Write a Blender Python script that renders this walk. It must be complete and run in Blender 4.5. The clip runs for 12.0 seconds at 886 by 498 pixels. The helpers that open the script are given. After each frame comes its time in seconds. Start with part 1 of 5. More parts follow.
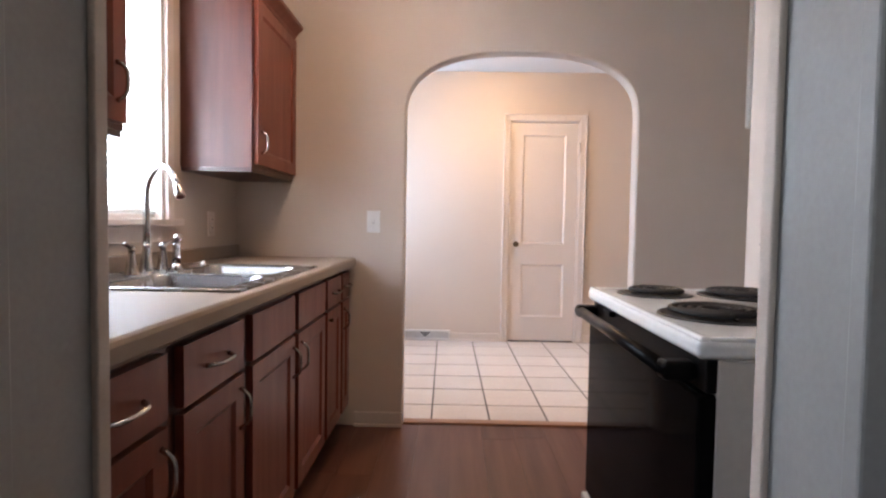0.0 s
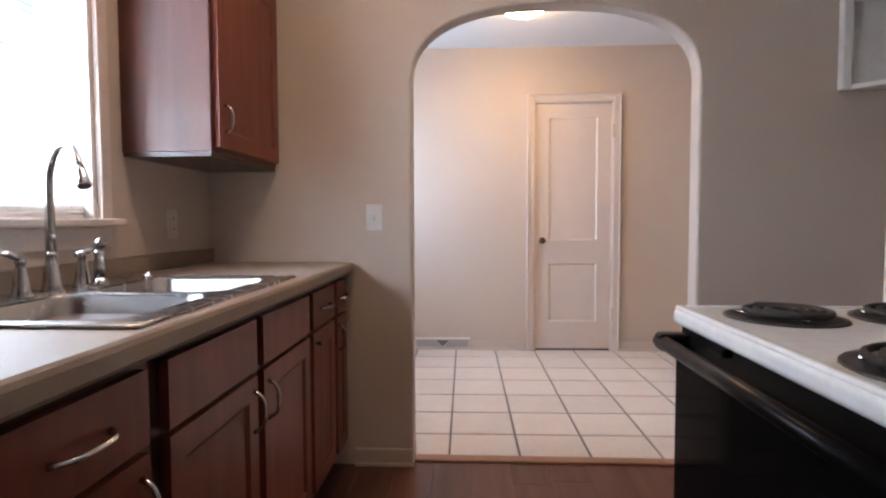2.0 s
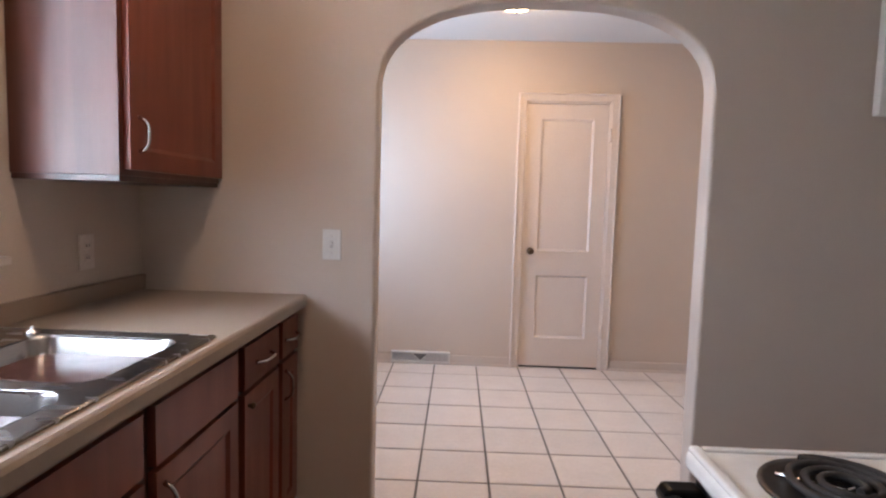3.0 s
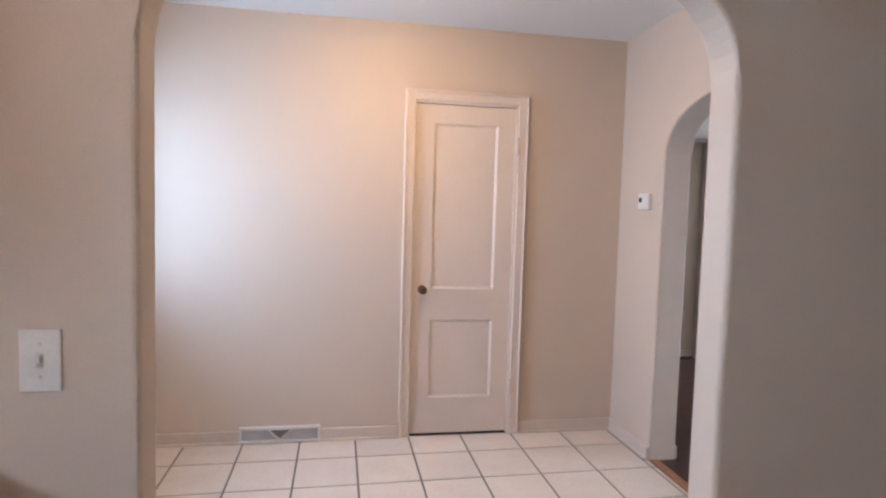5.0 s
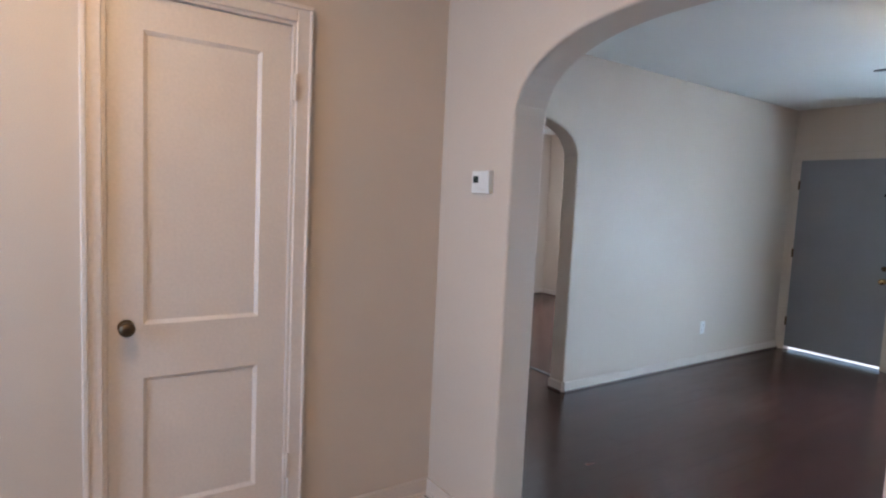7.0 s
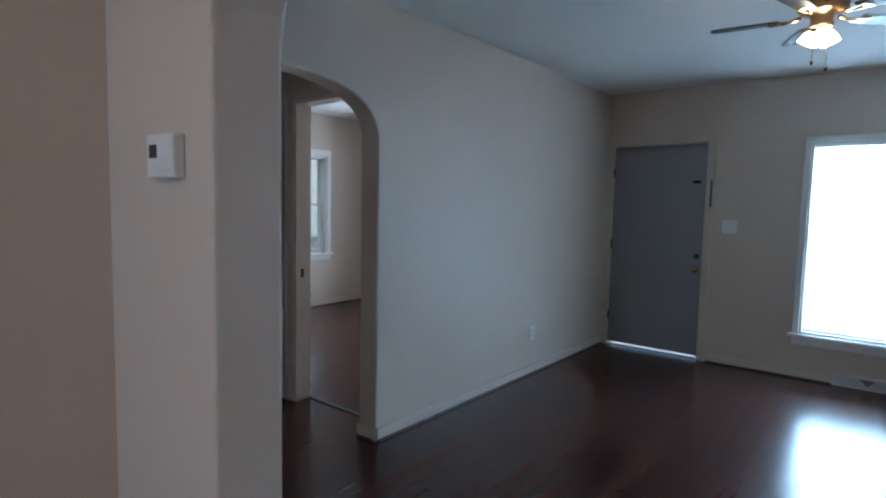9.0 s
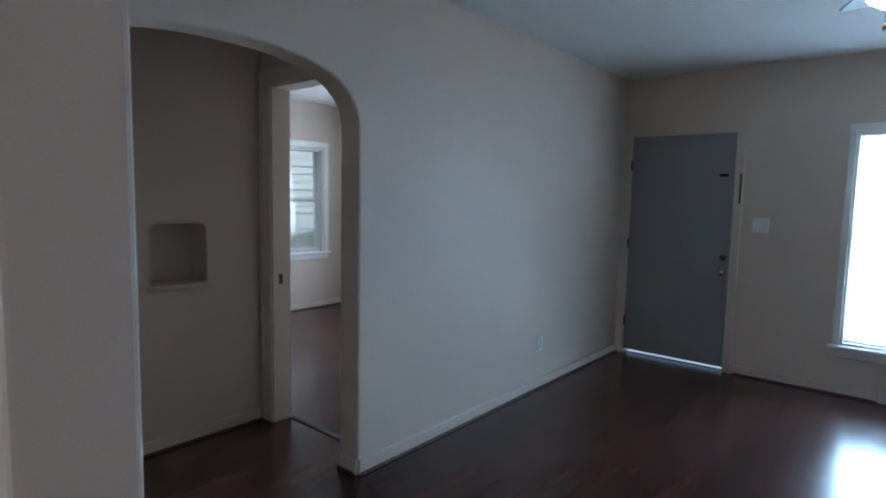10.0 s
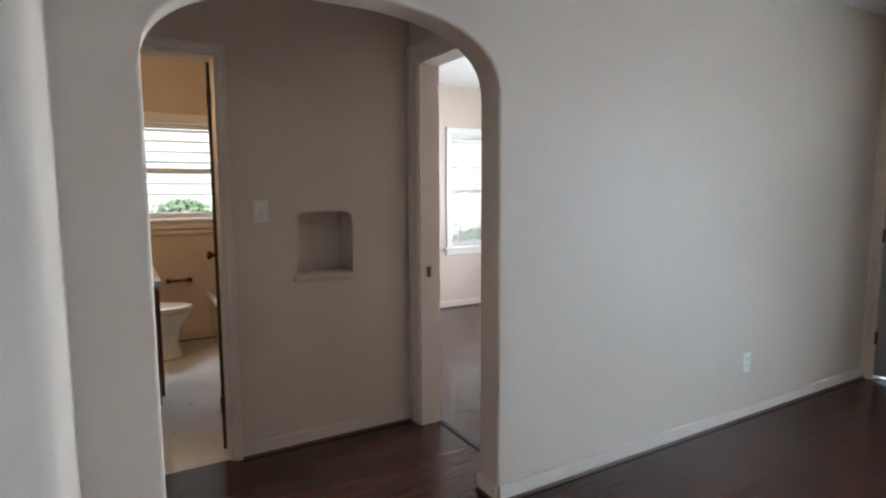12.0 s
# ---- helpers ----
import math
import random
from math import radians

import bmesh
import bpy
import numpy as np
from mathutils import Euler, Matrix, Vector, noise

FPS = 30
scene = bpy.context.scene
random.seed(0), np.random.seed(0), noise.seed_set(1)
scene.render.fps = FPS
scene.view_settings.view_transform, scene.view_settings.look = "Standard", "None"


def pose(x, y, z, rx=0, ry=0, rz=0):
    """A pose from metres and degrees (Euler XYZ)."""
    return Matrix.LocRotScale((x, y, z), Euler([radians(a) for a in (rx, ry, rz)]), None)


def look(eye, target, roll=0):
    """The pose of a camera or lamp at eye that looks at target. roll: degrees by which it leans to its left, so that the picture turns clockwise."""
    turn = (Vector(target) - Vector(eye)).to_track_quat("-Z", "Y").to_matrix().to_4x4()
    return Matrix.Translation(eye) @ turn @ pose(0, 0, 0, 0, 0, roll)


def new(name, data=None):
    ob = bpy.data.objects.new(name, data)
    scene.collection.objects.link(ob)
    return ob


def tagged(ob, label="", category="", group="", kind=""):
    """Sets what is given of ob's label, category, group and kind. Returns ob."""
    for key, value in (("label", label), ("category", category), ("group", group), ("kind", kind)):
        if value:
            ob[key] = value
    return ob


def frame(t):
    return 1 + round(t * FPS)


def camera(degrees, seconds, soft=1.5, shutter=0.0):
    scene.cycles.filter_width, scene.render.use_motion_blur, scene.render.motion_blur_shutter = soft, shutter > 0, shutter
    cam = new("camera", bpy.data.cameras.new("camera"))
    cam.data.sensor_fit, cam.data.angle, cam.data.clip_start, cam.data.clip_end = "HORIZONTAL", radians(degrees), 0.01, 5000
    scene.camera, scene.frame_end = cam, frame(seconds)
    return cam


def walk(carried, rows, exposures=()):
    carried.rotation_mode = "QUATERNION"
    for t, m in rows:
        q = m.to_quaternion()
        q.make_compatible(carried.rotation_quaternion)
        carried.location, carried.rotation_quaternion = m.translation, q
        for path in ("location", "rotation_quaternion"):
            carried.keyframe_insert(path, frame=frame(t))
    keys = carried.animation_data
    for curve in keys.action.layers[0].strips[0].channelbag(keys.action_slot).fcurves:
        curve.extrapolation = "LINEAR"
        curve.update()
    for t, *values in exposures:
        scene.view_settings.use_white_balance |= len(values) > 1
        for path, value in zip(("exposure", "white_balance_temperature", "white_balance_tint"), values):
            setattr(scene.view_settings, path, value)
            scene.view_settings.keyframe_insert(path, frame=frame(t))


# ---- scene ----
cam = camera(76.5, 12.0, soft=2.3)
PATH = [
    (0, look((0.198, -2.967, 1.086), (0.164, -0.969, 0.997), 0.95)),
    (0.5, look((0.201, -2.887, 1.091), (0.125, -0.892, 0.985), 1.32)),
    (1, look((0.197, -2.706, 1.086), (0.090, -0.712, 0.972), 1.40)),
    (1.5, look((0.200, -2.583, 1.074), (0.085, -0.590, 0.968), 0.95)),
    (2, look((0.200, -2.423, 1.077), (0.098, -0.428, 0.977), -0.19)),
    (2.5, look((0.263, -2.225, 1.165), (0.148, -0.233, 1.029), 0.46)),
    (3, look((0.272, -2.083, 1.256), (0.198, -0.091, 1.095), 1.59)),
    (5, look((0.318, -1.113, 1.378), (0.660, 0.854, 1.251), 1.62)),
    (5.5, look((0.380, -0.757, 1.391), (0.888, 1.173, 1.252), 1.94)),
    (6, look((0.486, -0.429, 1.393), (1.155, 1.449, 1.234), 2.16)),
    (6.5, look((0.544, -0.125, 1.380), (1.438, 1.657, 1.223), 2.63)),
    (7, look((0.617, 0.085, 1.397), (1.728, 1.739, 1.224), 2.67)),
    (7.5, look((0.790, 0.256, 1.389), (2.077, 1.779, 1.235), 1.53)),
    (9.5, look((1.683, 0.835, 1.402), (3.257, 2.058, 1.230), 1.47)),
    (10, look((1.876, 0.923, 1.417), (3.405, 2.199, 1.227), 1.18)),
    (10.5, look((2.041, 0.996, 1.387), (3.478, 2.375, 1.202), 0.86)),
    (11, look((2.182, 1.021, 1.343), (3.488, 2.526, 1.168), 0.18)),
    (11.5, look((2.280, 1.018, 1.347), (3.420, 2.650, 1.156), -0.16)),
    (12, look((2.347, 1.098, 1.355), (3.343, 2.819, 1.142), -0.25)),
]
EXPOSURES = [
    (0, 1.57, 6400, 17), (1.5, 1.23, 6380, 17), (3.2, 1.18, 6350, 18), (5, 1.20, 6330, 16), (6, 0.90, 6100, 13), (7.0, 0.89, 6035, 11), (7.7, 0.97, 5980, 9),
    (9.3, -0.16, 5500, 6), (10.5, 0.12, 5720, 8), (11.2, 0.60, 6200, 11), (12, 0.84, 6640, 11),
]
walk(cam, PATH, EXPOSURES)

# ---- sky, sun and window light ----
world = bpy.data.worlds.new("sky")
scene.world = world
world.use_nodes = True
wn = world.node_tree.nodes
sky = wn.new("ShaderNodeTexSky")
sky.sky_type = "NISHITA"
sky.sun_disc = False
sky.sun_elevation = radians(54)
sky.sun_rotation = radians(181)
wn["Background"].inputs["Strength"].default_value = 0.15
world.node_tree.links.new(sky.outputs[0], wn["Background"].inputs[0])
sun = new("sun", bpy.data.lights.new("sun", "SUN"))
sun.data.energy, sun.data.angle, sun.data.color = 5.0, radians(8), (1.0, 0.95, 0.88)
sun.matrix_world = look((0, 0, 30), (0.5, 22, 0))


def window_light(name, place, target, width, height, watts, colour):
    """Sky light that comes in at one window opening."""
    lamp = new(name, bpy.data.lights.new(name, "AREA"))
    lamp.data.shape, lamp.data.size, lamp.data.size_y = "RECTANGLE", width, height
    lamp.data.energy, lamp.data.color = watts, colour
    lamp.matrix_world = look(place, target)
    return lamp


SKYLIGHT = (0.78, 0.88, 1.0)
FRONT_SKYLIGHT = (0.58, 0.78, 1.0)
window_light("kitchen_skylight", (-1.34, -1.10, 1.52), (0, -1.10, 1.95), 1.0, 1.2, 62, (0.74, 0.86, 1.0))
window_light("dining_skylight", (-1.34, 1.53, 1.5), (0, 1.53, 1.4), 1.0, 1.3, 32, (0.46, 0.70, 1.0))
window_light("living_skylight", (7.65, 0.95, 1.15), (6.75, 0.95, 1.95), 0.75, 2.1, 270, FRONT_SKYLIGHT)
window_light("living_skylight", (7.65, 0.19, 1.15), (6.75, 0.19, 1.95), 0.75, 2.1, 270, FRONT_SKYLIGHT)

# Lamp of an unseen, added window that brightens jambs and stove side.
window_light("back_room_skylight", (-1.32, -3.75, 1.5), (0, -3.75, 1.3), 0.9, 1.2, 7.0, SKYLIGHT)
window_light("bath_skylight", (2.81, 7.6, 2.95), (2.70, 5.2, -0.2), 0.9, 0.6, 56, SKYLIGHT)
# Lamp of an unseen window, added because the bedroom walls should be bright.
window_light("bedroom_skylight", (7.22, 4.8, 1.4), (0, 4.8, 1.2), 1.0, 1.3, 118, SKYLIGHT)

# ---- materials ----


def material(name, colour, rough=0.5, metal=0.0, tint=None, scale=6.0, stretch=(1, 1, 1), amount=0.5,
             fine=120.0, bump=0.05, spread=0.0, coat=0.0, detail=5.0, rough_spread=0.08, spec=0.5):
    """A surface with variation at two scales, relief and uneven gloss. tint: the second colour of the mottling;
    stretch: the grain's direction; spread: how far single pieces differ."""
    m = bpy.data.materials.new(name)
    m.use_nodes = True
    nodes, link = m.node_tree.nodes, m.node_tree.links.new
    bsdf = nodes["Principled BSDF"]
    bsdf.inputs["Metallic"].default_value = metal
    bsdf.inputs["Coat Weight"].default_value = coat
    bsdf.inputs["Coat Roughness"].default_value = 0.12
    bsdf.inputs["Specular IOR Level"].default_value = spec
    coords = nodes.new("ShaderNodeTexCoord")
    info = nodes.new("ShaderNodeObjectInfo")
    shift = nodes.new("ShaderNodeVectorMath")
    shift.operation = "MULTIPLY_ADD"
    jump = nodes.new("ShaderNodeCombineXYZ")
    for axis in range(3):
        link(info.outputs["Random"], jump.inputs[axis])
    link(jump.outputs[0], shift.inputs[0])
    shift.inputs[1].default_value = (37, 23, 11) if spread else (0, 0, 0)
    link(coords.outputs["Object"], shift.inputs[2])
    mapping = nodes.new("ShaderNodeMapping")
    mapping.inputs["Scale"].default_value = stretch
    link(shift.outputs[0], mapping.inputs[0])
    large = nodes.new("ShaderNodeTexNoise")
    large.inputs["Scale"].default_value, large.inputs["Detail"].default_value = scale, detail
    link(mapping.outputs[0], large.inputs["Vector"])
    small = nodes.new("ShaderNodeTexNoise")
    small.inputs["Scale"].default_value, small.inputs["Detail"].default_value = fine, 3
    link(mapping.outputs[0], small.inputs["Vector"])
    ramp = nodes.new("ShaderNodeMapRange")
    ramp.inputs["From Min"].default_value, ramp.inputs["From Max"].default_value = 0.3, 0.7
    ramp.inputs["To Max"].default_value = amount
    link(large.outputs["Fac"], ramp.inputs["Value"])
    mix = nodes.new("ShaderNodeMix")
    mix.data_type = "RGBA"
    mix.inputs["A"].default_value = (*colour, 1)
    mix.inputs["B"].default_value = (*(tint or [c * 0.82 for c in colour]), 1)
    link(ramp.outputs["Result"], mix.inputs["Factor"])
    value = nodes.new("ShaderNodeHueSaturation")
    lift = nodes.new("ShaderNodeMapRange")
    lift.inputs["To Min"].default_value, lift.inputs["To Max"].default_value = 1 - spread, 1 + spread
    link(info.outputs["Random"], lift.inputs["Value"])
    link(lift.outputs["Result"], value.inputs["Value"])
    link(mix.outputs["Result"], value.inputs["Color"])
    tone = nodes.new("ShaderNodeMix")
    tone.data_type, tone.blend_type = "RGBA", "MULTIPLY"
    tone.inputs["Factor"].default_value = 0.18
    link(value.outputs[0], tone.inputs["A"])
    link(small.outputs["Fac"], tone.inputs["B"])
    link(tone.outputs["Result"], bsdf.inputs["Base Color"])
    gloss = nodes.new("ShaderNodeMapRange")
    gloss.inputs["To Min"].default_value = max(0.02, rough - rough_spread)
    gloss.inputs["To Max"].default_value = min(1, rough + rough_spread)
    link(large.outputs["Fac"], gloss.inputs["Value"])
    link(gloss.outputs["Result"], bsdf.inputs["Roughness"])
    relief = nodes.new("ShaderNodeBump")
    relief.inputs["Strength"].default_value, relief.inputs["Distance"].default_value = bump, 0.004
    link(small.outputs["Fac"], relief.inputs["Height"])
    link(relief.outputs["Normal"], bsdf.inputs["Normal"])
    return m


def glowing(name, colour, strength):
    m = bpy.data.materials.new(name)
    m.use_nodes = True
    bsdf = m.node_tree.nodes["Principled BSDF"]
    bsdf.inputs["Base Color"].default_value = (0.9, 0.88, 0.84, 1)
    bsdf.inputs["Roughness"].default_value = 0.25
    bsdf.inputs["Emission Color"].default_value = (*colour, 1)
    bsdf.inputs["Emission Strength"].default_value = strength
    return m


def clear_glass(name):
    m = bpy.data.materials.new(name)
    m.use_nodes = True
    nodes, link = m.node_tree.nodes, m.node_tree.links.new
    thin = nodes.new("ShaderNodeBsdfTransparent")
    thin.inputs[0].default_value = (0.96, 0.98, 0.97, 1)
    shine = nodes.new("ShaderNodeBsdfGlossy")
    shine.inputs["Roughness"].default_value = 0.02
    mix = nodes.new("ShaderNodeMixShader")
    mix.inputs[0].default_value = 0.06
    link(thin.outputs[0], mix.inputs[1])
    link(shine.outputs[0], mix.inputs[2])
    link(mix.outputs[0], nodes["Material Output"].inputs[0])
    return m


def slat_plastic(name):
    """Thin white vinyl that lets some daylight through."""
    m = bpy.data.materials.new(name)
    m.use_nodes = True
    nodes, link = m.node_tree.nodes, m.node_tree.links.new
    bsdf = nodes["Principled BSDF"]
    bsdf.inputs["Base Color"].default_value = (0.82, 0.82, 0.80, 1)
    bsdf.inputs["Roughness"].default_value = 0.4
    through_light = nodes.new("ShaderNodeBsdfTranslucent")
    through_light.inputs[0].default_value = (0.85, 0.86, 0.85, 1)
    mix = nodes.new("ShaderNodeMixShader")
    mix.inputs[0].default_value = 0.65
    link(bsdf.outputs[0], mix.inputs[1])
    link(through_light.outputs[0], mix.inputs[2])
    link(mix.outputs[0], nodes["Material Output"].inputs[0])
    return m


WALL = material("beige_wall_paint", (0.61, 0.515, 0.436), 0.55, tint=(0.565, 0.472, 0.392), scale=1.3, fine=260, bump=0.06, amount=0.6)
TRIM = material("cream_trim_paint", (0.71, 0.625, 0.565), 0.48, tint=(0.67, 0.58, 0.52), scale=5, fine=90, bump=0.05)
WHITE = material("white_trim_paint", (0.78, 0.76, 0.73), 0.35, tint=(0.72, 0.70, 0.66), scale=5, fine=90, bump=0.05)
CEILING = material("white_ceiling_paint", (0.80, 0.79, 0.77), 0.9, tint=(0.76, 0.75, 0.73), scale=2, fine=180, bump=0.25)
CHERRY = material("cherry_wood_stain", (0.222, 0.058, 0.034), 0.36, tint=(0.130, 0.029, 0.017), scale=3.2, stretch=(7, 7, 0.7), fine=60, bump=0.04, amount=0.55, coat=0.0, spread=0.08, spec=0.35)
# Cherry darkened for shade between fronts, in toe kicks and underneath.
CHERRY_SHADE = material("cherry_frame_shade", (0.075, 0.022, 0.016), 0.35, tint=(0.05, 0.014, 0.010), scale=3.2, stretch=(7, 7, 0.7), fine=60, bump=0.04, amount=0.8, coat=0.2)
# Same cherry as the doors, dimmed in colour against overbright window light.
CHERRY_SIDE = material("cherry_side_dimmed", (0.135, 0.042, 0.028), 0.38, tint=(0.062, 0.020, 0.014), scale=3.0, stretch=(8, 8, 0.6), fine=60, bump=0.03, amount=0.7, spec=0.5)
COUNTER = material("mottled_beige_laminate", (0.33, 0.26, 0.204), 0.55, tint=(0.29, 0.227, 0.177), scale=90, fine=300, bump=0.0, amount=0.2, detail=4, rough_spread=0.015, spec=0.25)
STEEL = material("brushed_stainless_steel", (0.46, 0.455, 0.45), 0.27, metal=1.0, tint=(0.43, 0.425, 0.42), scale=9, stretch=(1, 3, 1), fine=60, bump=0.0, rough_spread=0.02)
CHROME = material("satin_nickel", (0.66, 0.65, 0.65), 0.18, metal=1.0, scale=10, fine=120, bump=0.0, rough_spread=0.04)
TILE = material("glazed_cream_tile", (0.70, 0.63, 0.57), 0.22, tint=(0.64, 0.57, 0.51), scale=7, fine=60, bump=0.03, spread=0.05, amount=0.8)
GROUT = material("dark_grey_grout", (0.115, 0.100, 0.088), 0.9, tint=(0.165, 0.145, 0.130), scale=20, fine=200, bump=0.2)
PLANK_RED = material("red_brown_laminate", (0.140, 0.054, 0.036), 0.36, tint=(0.082, 0.029, 0.020), scale=1.6, stretch=(11, 0.8, 1), fine=26, bump=0.02, spread=0.10, amount=0.9, spec=0.35)
PLANK_DARK = material("dark_brown_laminate", (0.070, 0.029, 0.023), 0.23, tint=(0.036, 0.014, 0.012), scale=2.0, stretch=(1.0, 9, 1), fine=26, bump=0.02, spread=0.30, amount=1.0, spec=0.4)
SUBFLOOR = material("dark_floor_joint", (0.03, 0.018, 0.014), 0.8)
ENAMEL = material("white_enamel", (0.80, 0.80, 0.78), 0.14, tint=(0.76, 0.75, 0.72), scale=4, fine=40, bump=0.0, coat=0.3, rough_spread=0.04)
# Whitish stove enamel; the side's shadow is put into this darker tone.
ENAMEL_SIDE = material("shaded_enamel_side", (0.54, 0.50, 0.45), 0.35, tint=(0.49, 0.45, 0.40), scale=4, fine=60, bump=0.03)
BLACK_GLASS = material("black_oven_glass", (0.004, 0.0035, 0.0035), 0.07, scale=5, fine=50, bump=0.0, rough_spread=0.03, spec=0.015)
BLACK = material("black_plastic", (0.006, 0.0055, 0.0055), 0.32, scale=12, fine=100, bump=0.02, spec=0.07)
COIL = material("burnt_coil_metal", (0.016, 0.015, 0.0145), 0.72, metal=0.0, tint=(0.035, 0.032, 0.03), scale=30, fine=150, bump=0.15)
PAN = material("drip_pan_black", (0.018, 0.017, 0.017), 0.45, metal=0.1, scale=14, fine=90, bump=0.05)
GREY_DOOR = material("blue_grey_door_paint", (0.265, 0.267, 0.288), 0.42, tint=(0.235, 0.236, 0.255), scale=3, fine=110, bump=0.06)
BRONZE = material("aged_bronze", (0.13, 0.085, 0.05), 0.38, metal=0.9, tint=(0.07, 0.045, 0.03), scale=40, fine=200, bump=0.1)
BRASS = material("polished_brass", (0.72, 0.50, 0.24), 0.2, metal=1.0, scale=10, fine=100, bump=0.0)
FAN_BRASS = material("antique_brass", (0.36, 0.23, 0.12), 0.3, metal=0.9, scale=10, fine=100, bump=0.0)
BLADE = material("walnut_fan_blade", (0.040, 0.028, 0.022), 0.4, tint=(0.025, 0.017, 0.013), scale=3, stretch=(6, 1, 1), fine=60, bump=0.03)
PLASTIC = material("white_plastic", (0.78, 0.77, 0.75), 0.35, scale=8, fine=80, bump=0.0)
LCD = material("grey_green_lcd", (0.035, 0.045, 0.04), 0.2, scale=8, fine=80, bump=0.0)
# Near-black standing in for shade in recesses; also colours the bedroom threshold.
SLOT = material("dark_strip_and_shade", (0.02, 0.019, 0.018), 0.7)
VENT = material("white_vent_steel", (0.70, 0.68, 0.65), 0.4, tint=(0.6, 0.57, 0.53), scale=9, fine=90, bump=0.03)
VENT_BACK = material("grey_vent_mesh", (0.60, 0.585, 0.575), 0.6, scale=30, fine=300, bump=0.3)
DAMPER = material("damper_shade_grey", (0.17, 0.165, 0.165), 0.6, scale=30, fine=200, bump=0.1)
PORCELAIN = material("white_porcelain", (0.80, 0.79, 0.76), 0.1, scale=4, fine=40, bump=0.0, coat=0.4, rough_spread=0.03)
BATH_TILE = material("pale_stone_vinyl", (0.74, 0.74, 0.73), 0.3, tint=(0.64, 0.64, 0.62), scale=5, fine=70, bump=0.04, amount=0.8)
THRESHOLD = material("oak_threshold", (0.30, 0.14, 0.07), 0.35, tint=(0.22, 0.09, 0.045), scale=4, stretch=(1, 8, 1), fine=60, bump=0.05)
SLAT = slat_plastic("white_vinyl_slat")
# Grey-green jamb paint, darkened so its colour also holds the doorway's shade.
JAMB = material("shaded_jamb_paint", (0.38, 0.375, 0.352), 0.45, tint=(0.33, 0.325, 0.303), scale=4, fine=100, bump=0.06)
BASE = material("beige_baseboard_paint", (0.64, 0.555, 0.49), 0.4, tint=(0.59, 0.505, 0.44), scale=6, fine=90, bump=0.06)
SHOE = material("dark_shoe_moulding", (0.075, 0.042, 0.032), 0.45, tint=(0.05, 0.027, 0.02), scale=8, fine=80, bump=0.05)
# Brown wood, darkened further for the unlit edge towards the hall.
DOOR_BROWN = material("shaded_brown_door", (0.055, 0.034, 0.023), 0.55, tint=(0.038, 0.023, 0.015), scale=3, stretch=(7, 7, 0.7), fine=60, bump=0.04)
GLASS = clear_glass("window_glass")
# Leaf green made paler to put glaring sunlight into the colour.
LEAF_SUNLIT = material("sunlit_green_leaf", (0.18, 0.27, 0.17), 0.5, tint=(0.13, 0.21, 0.11), scale=3, fine=40, bump=0.0, spread=0.2)
LEAF = material("green_leaf", (0.10, 0.16, 0.05), 0.5, tint=(0.06, 0.11, 0.03), scale=3, fine=40, bump=0.0, spread=0.2)
BARK = material("grey_bark", (0.12, 0.095, 0.075), 0.9, scale=8, stretch=(3, 3, 0.6), fine=50, bump=0.4)
GRASS = material("lawn_grass", (0.07, 0.11, 0.035), 0.9, tint=(0.10, 0.11, 0.05), scale=0.8, fine=40, bump=0.5)
SIDING = material("white_siding", (0.78, 0.78, 0.76), 0.6, scale=3, fine=60, bump=0.1)
LAMP_GLASS = glowing("lit_frosted_glass", (1.0, 0.63, 0.30), 37)
# Glow of the unseen lamp added to warm and fill the kitchen.
KITCHEN_FILL_GLASS = glowing("kitchen_fill_glass", (1.0, 0.68, 0.42), 27)
FAN_GLASS = glowing("lit_tulip_glass", (1.0, 0.82, 0.60), 44)
BATH_BULB = glowing("lit_bath_bulb", (1.0, 0.68, 0.37), 27)

# ---- building helpers ----


def box(bm, a, b, bevel=0.0, segments=2):
    """A box between two corners, with rounded edges where bevel is given."""
    lo = [min(p, q) for p, q in zip(a, b)]
    hi = [max(p, q) for p, q in zip(a, b)]
    m = Matrix.Translation([(p + q) / 2 for p, q in zip(lo, hi)]) @ Matrix.Diagonal((*[q - p for p, q in zip(lo, hi)], 1))
    made = bmesh.ops.create_cube(bm, size=1, matrix=m)["verts"]
    if bevel:
        edges = list({e for v in made for e in v.link_edges})
        bmesh.ops.bevel(bm, geom=edges, offset=bevel, segments=segments, profile=0.5, affect="EDGES")
    return bm


def new_box(a, b, bevel=0.0, segments=2):
    return box(bmesh.new(), a, b, bevel, segments)


def lathe(bm, profile, m=None, steps=20):
    """Turns (radius, height) pairs about the z axis of m."""
    m = m or Matrix()
    rings = []
    for r, h in profile:
        rings.append([bm.verts.new(m @ Vector((max(r, 1e-4) * math.cos(math.tau * k / steps), max(r, 1e-4) * math.sin(math.tau * k / steps), h))) for k in range(steps)])
    for lo, hi in zip(rings, rings[1:]):
        for k in range(steps):
            bm.faces.new((lo[k], lo[(k + 1) % steps], hi[(k + 1) % steps], hi[k]))
    bm.faces.new(rings[0][::-1])
    bm.faces.new(rings[-1])
    for f in bm.faces:
        f.smooth = True
    return bm


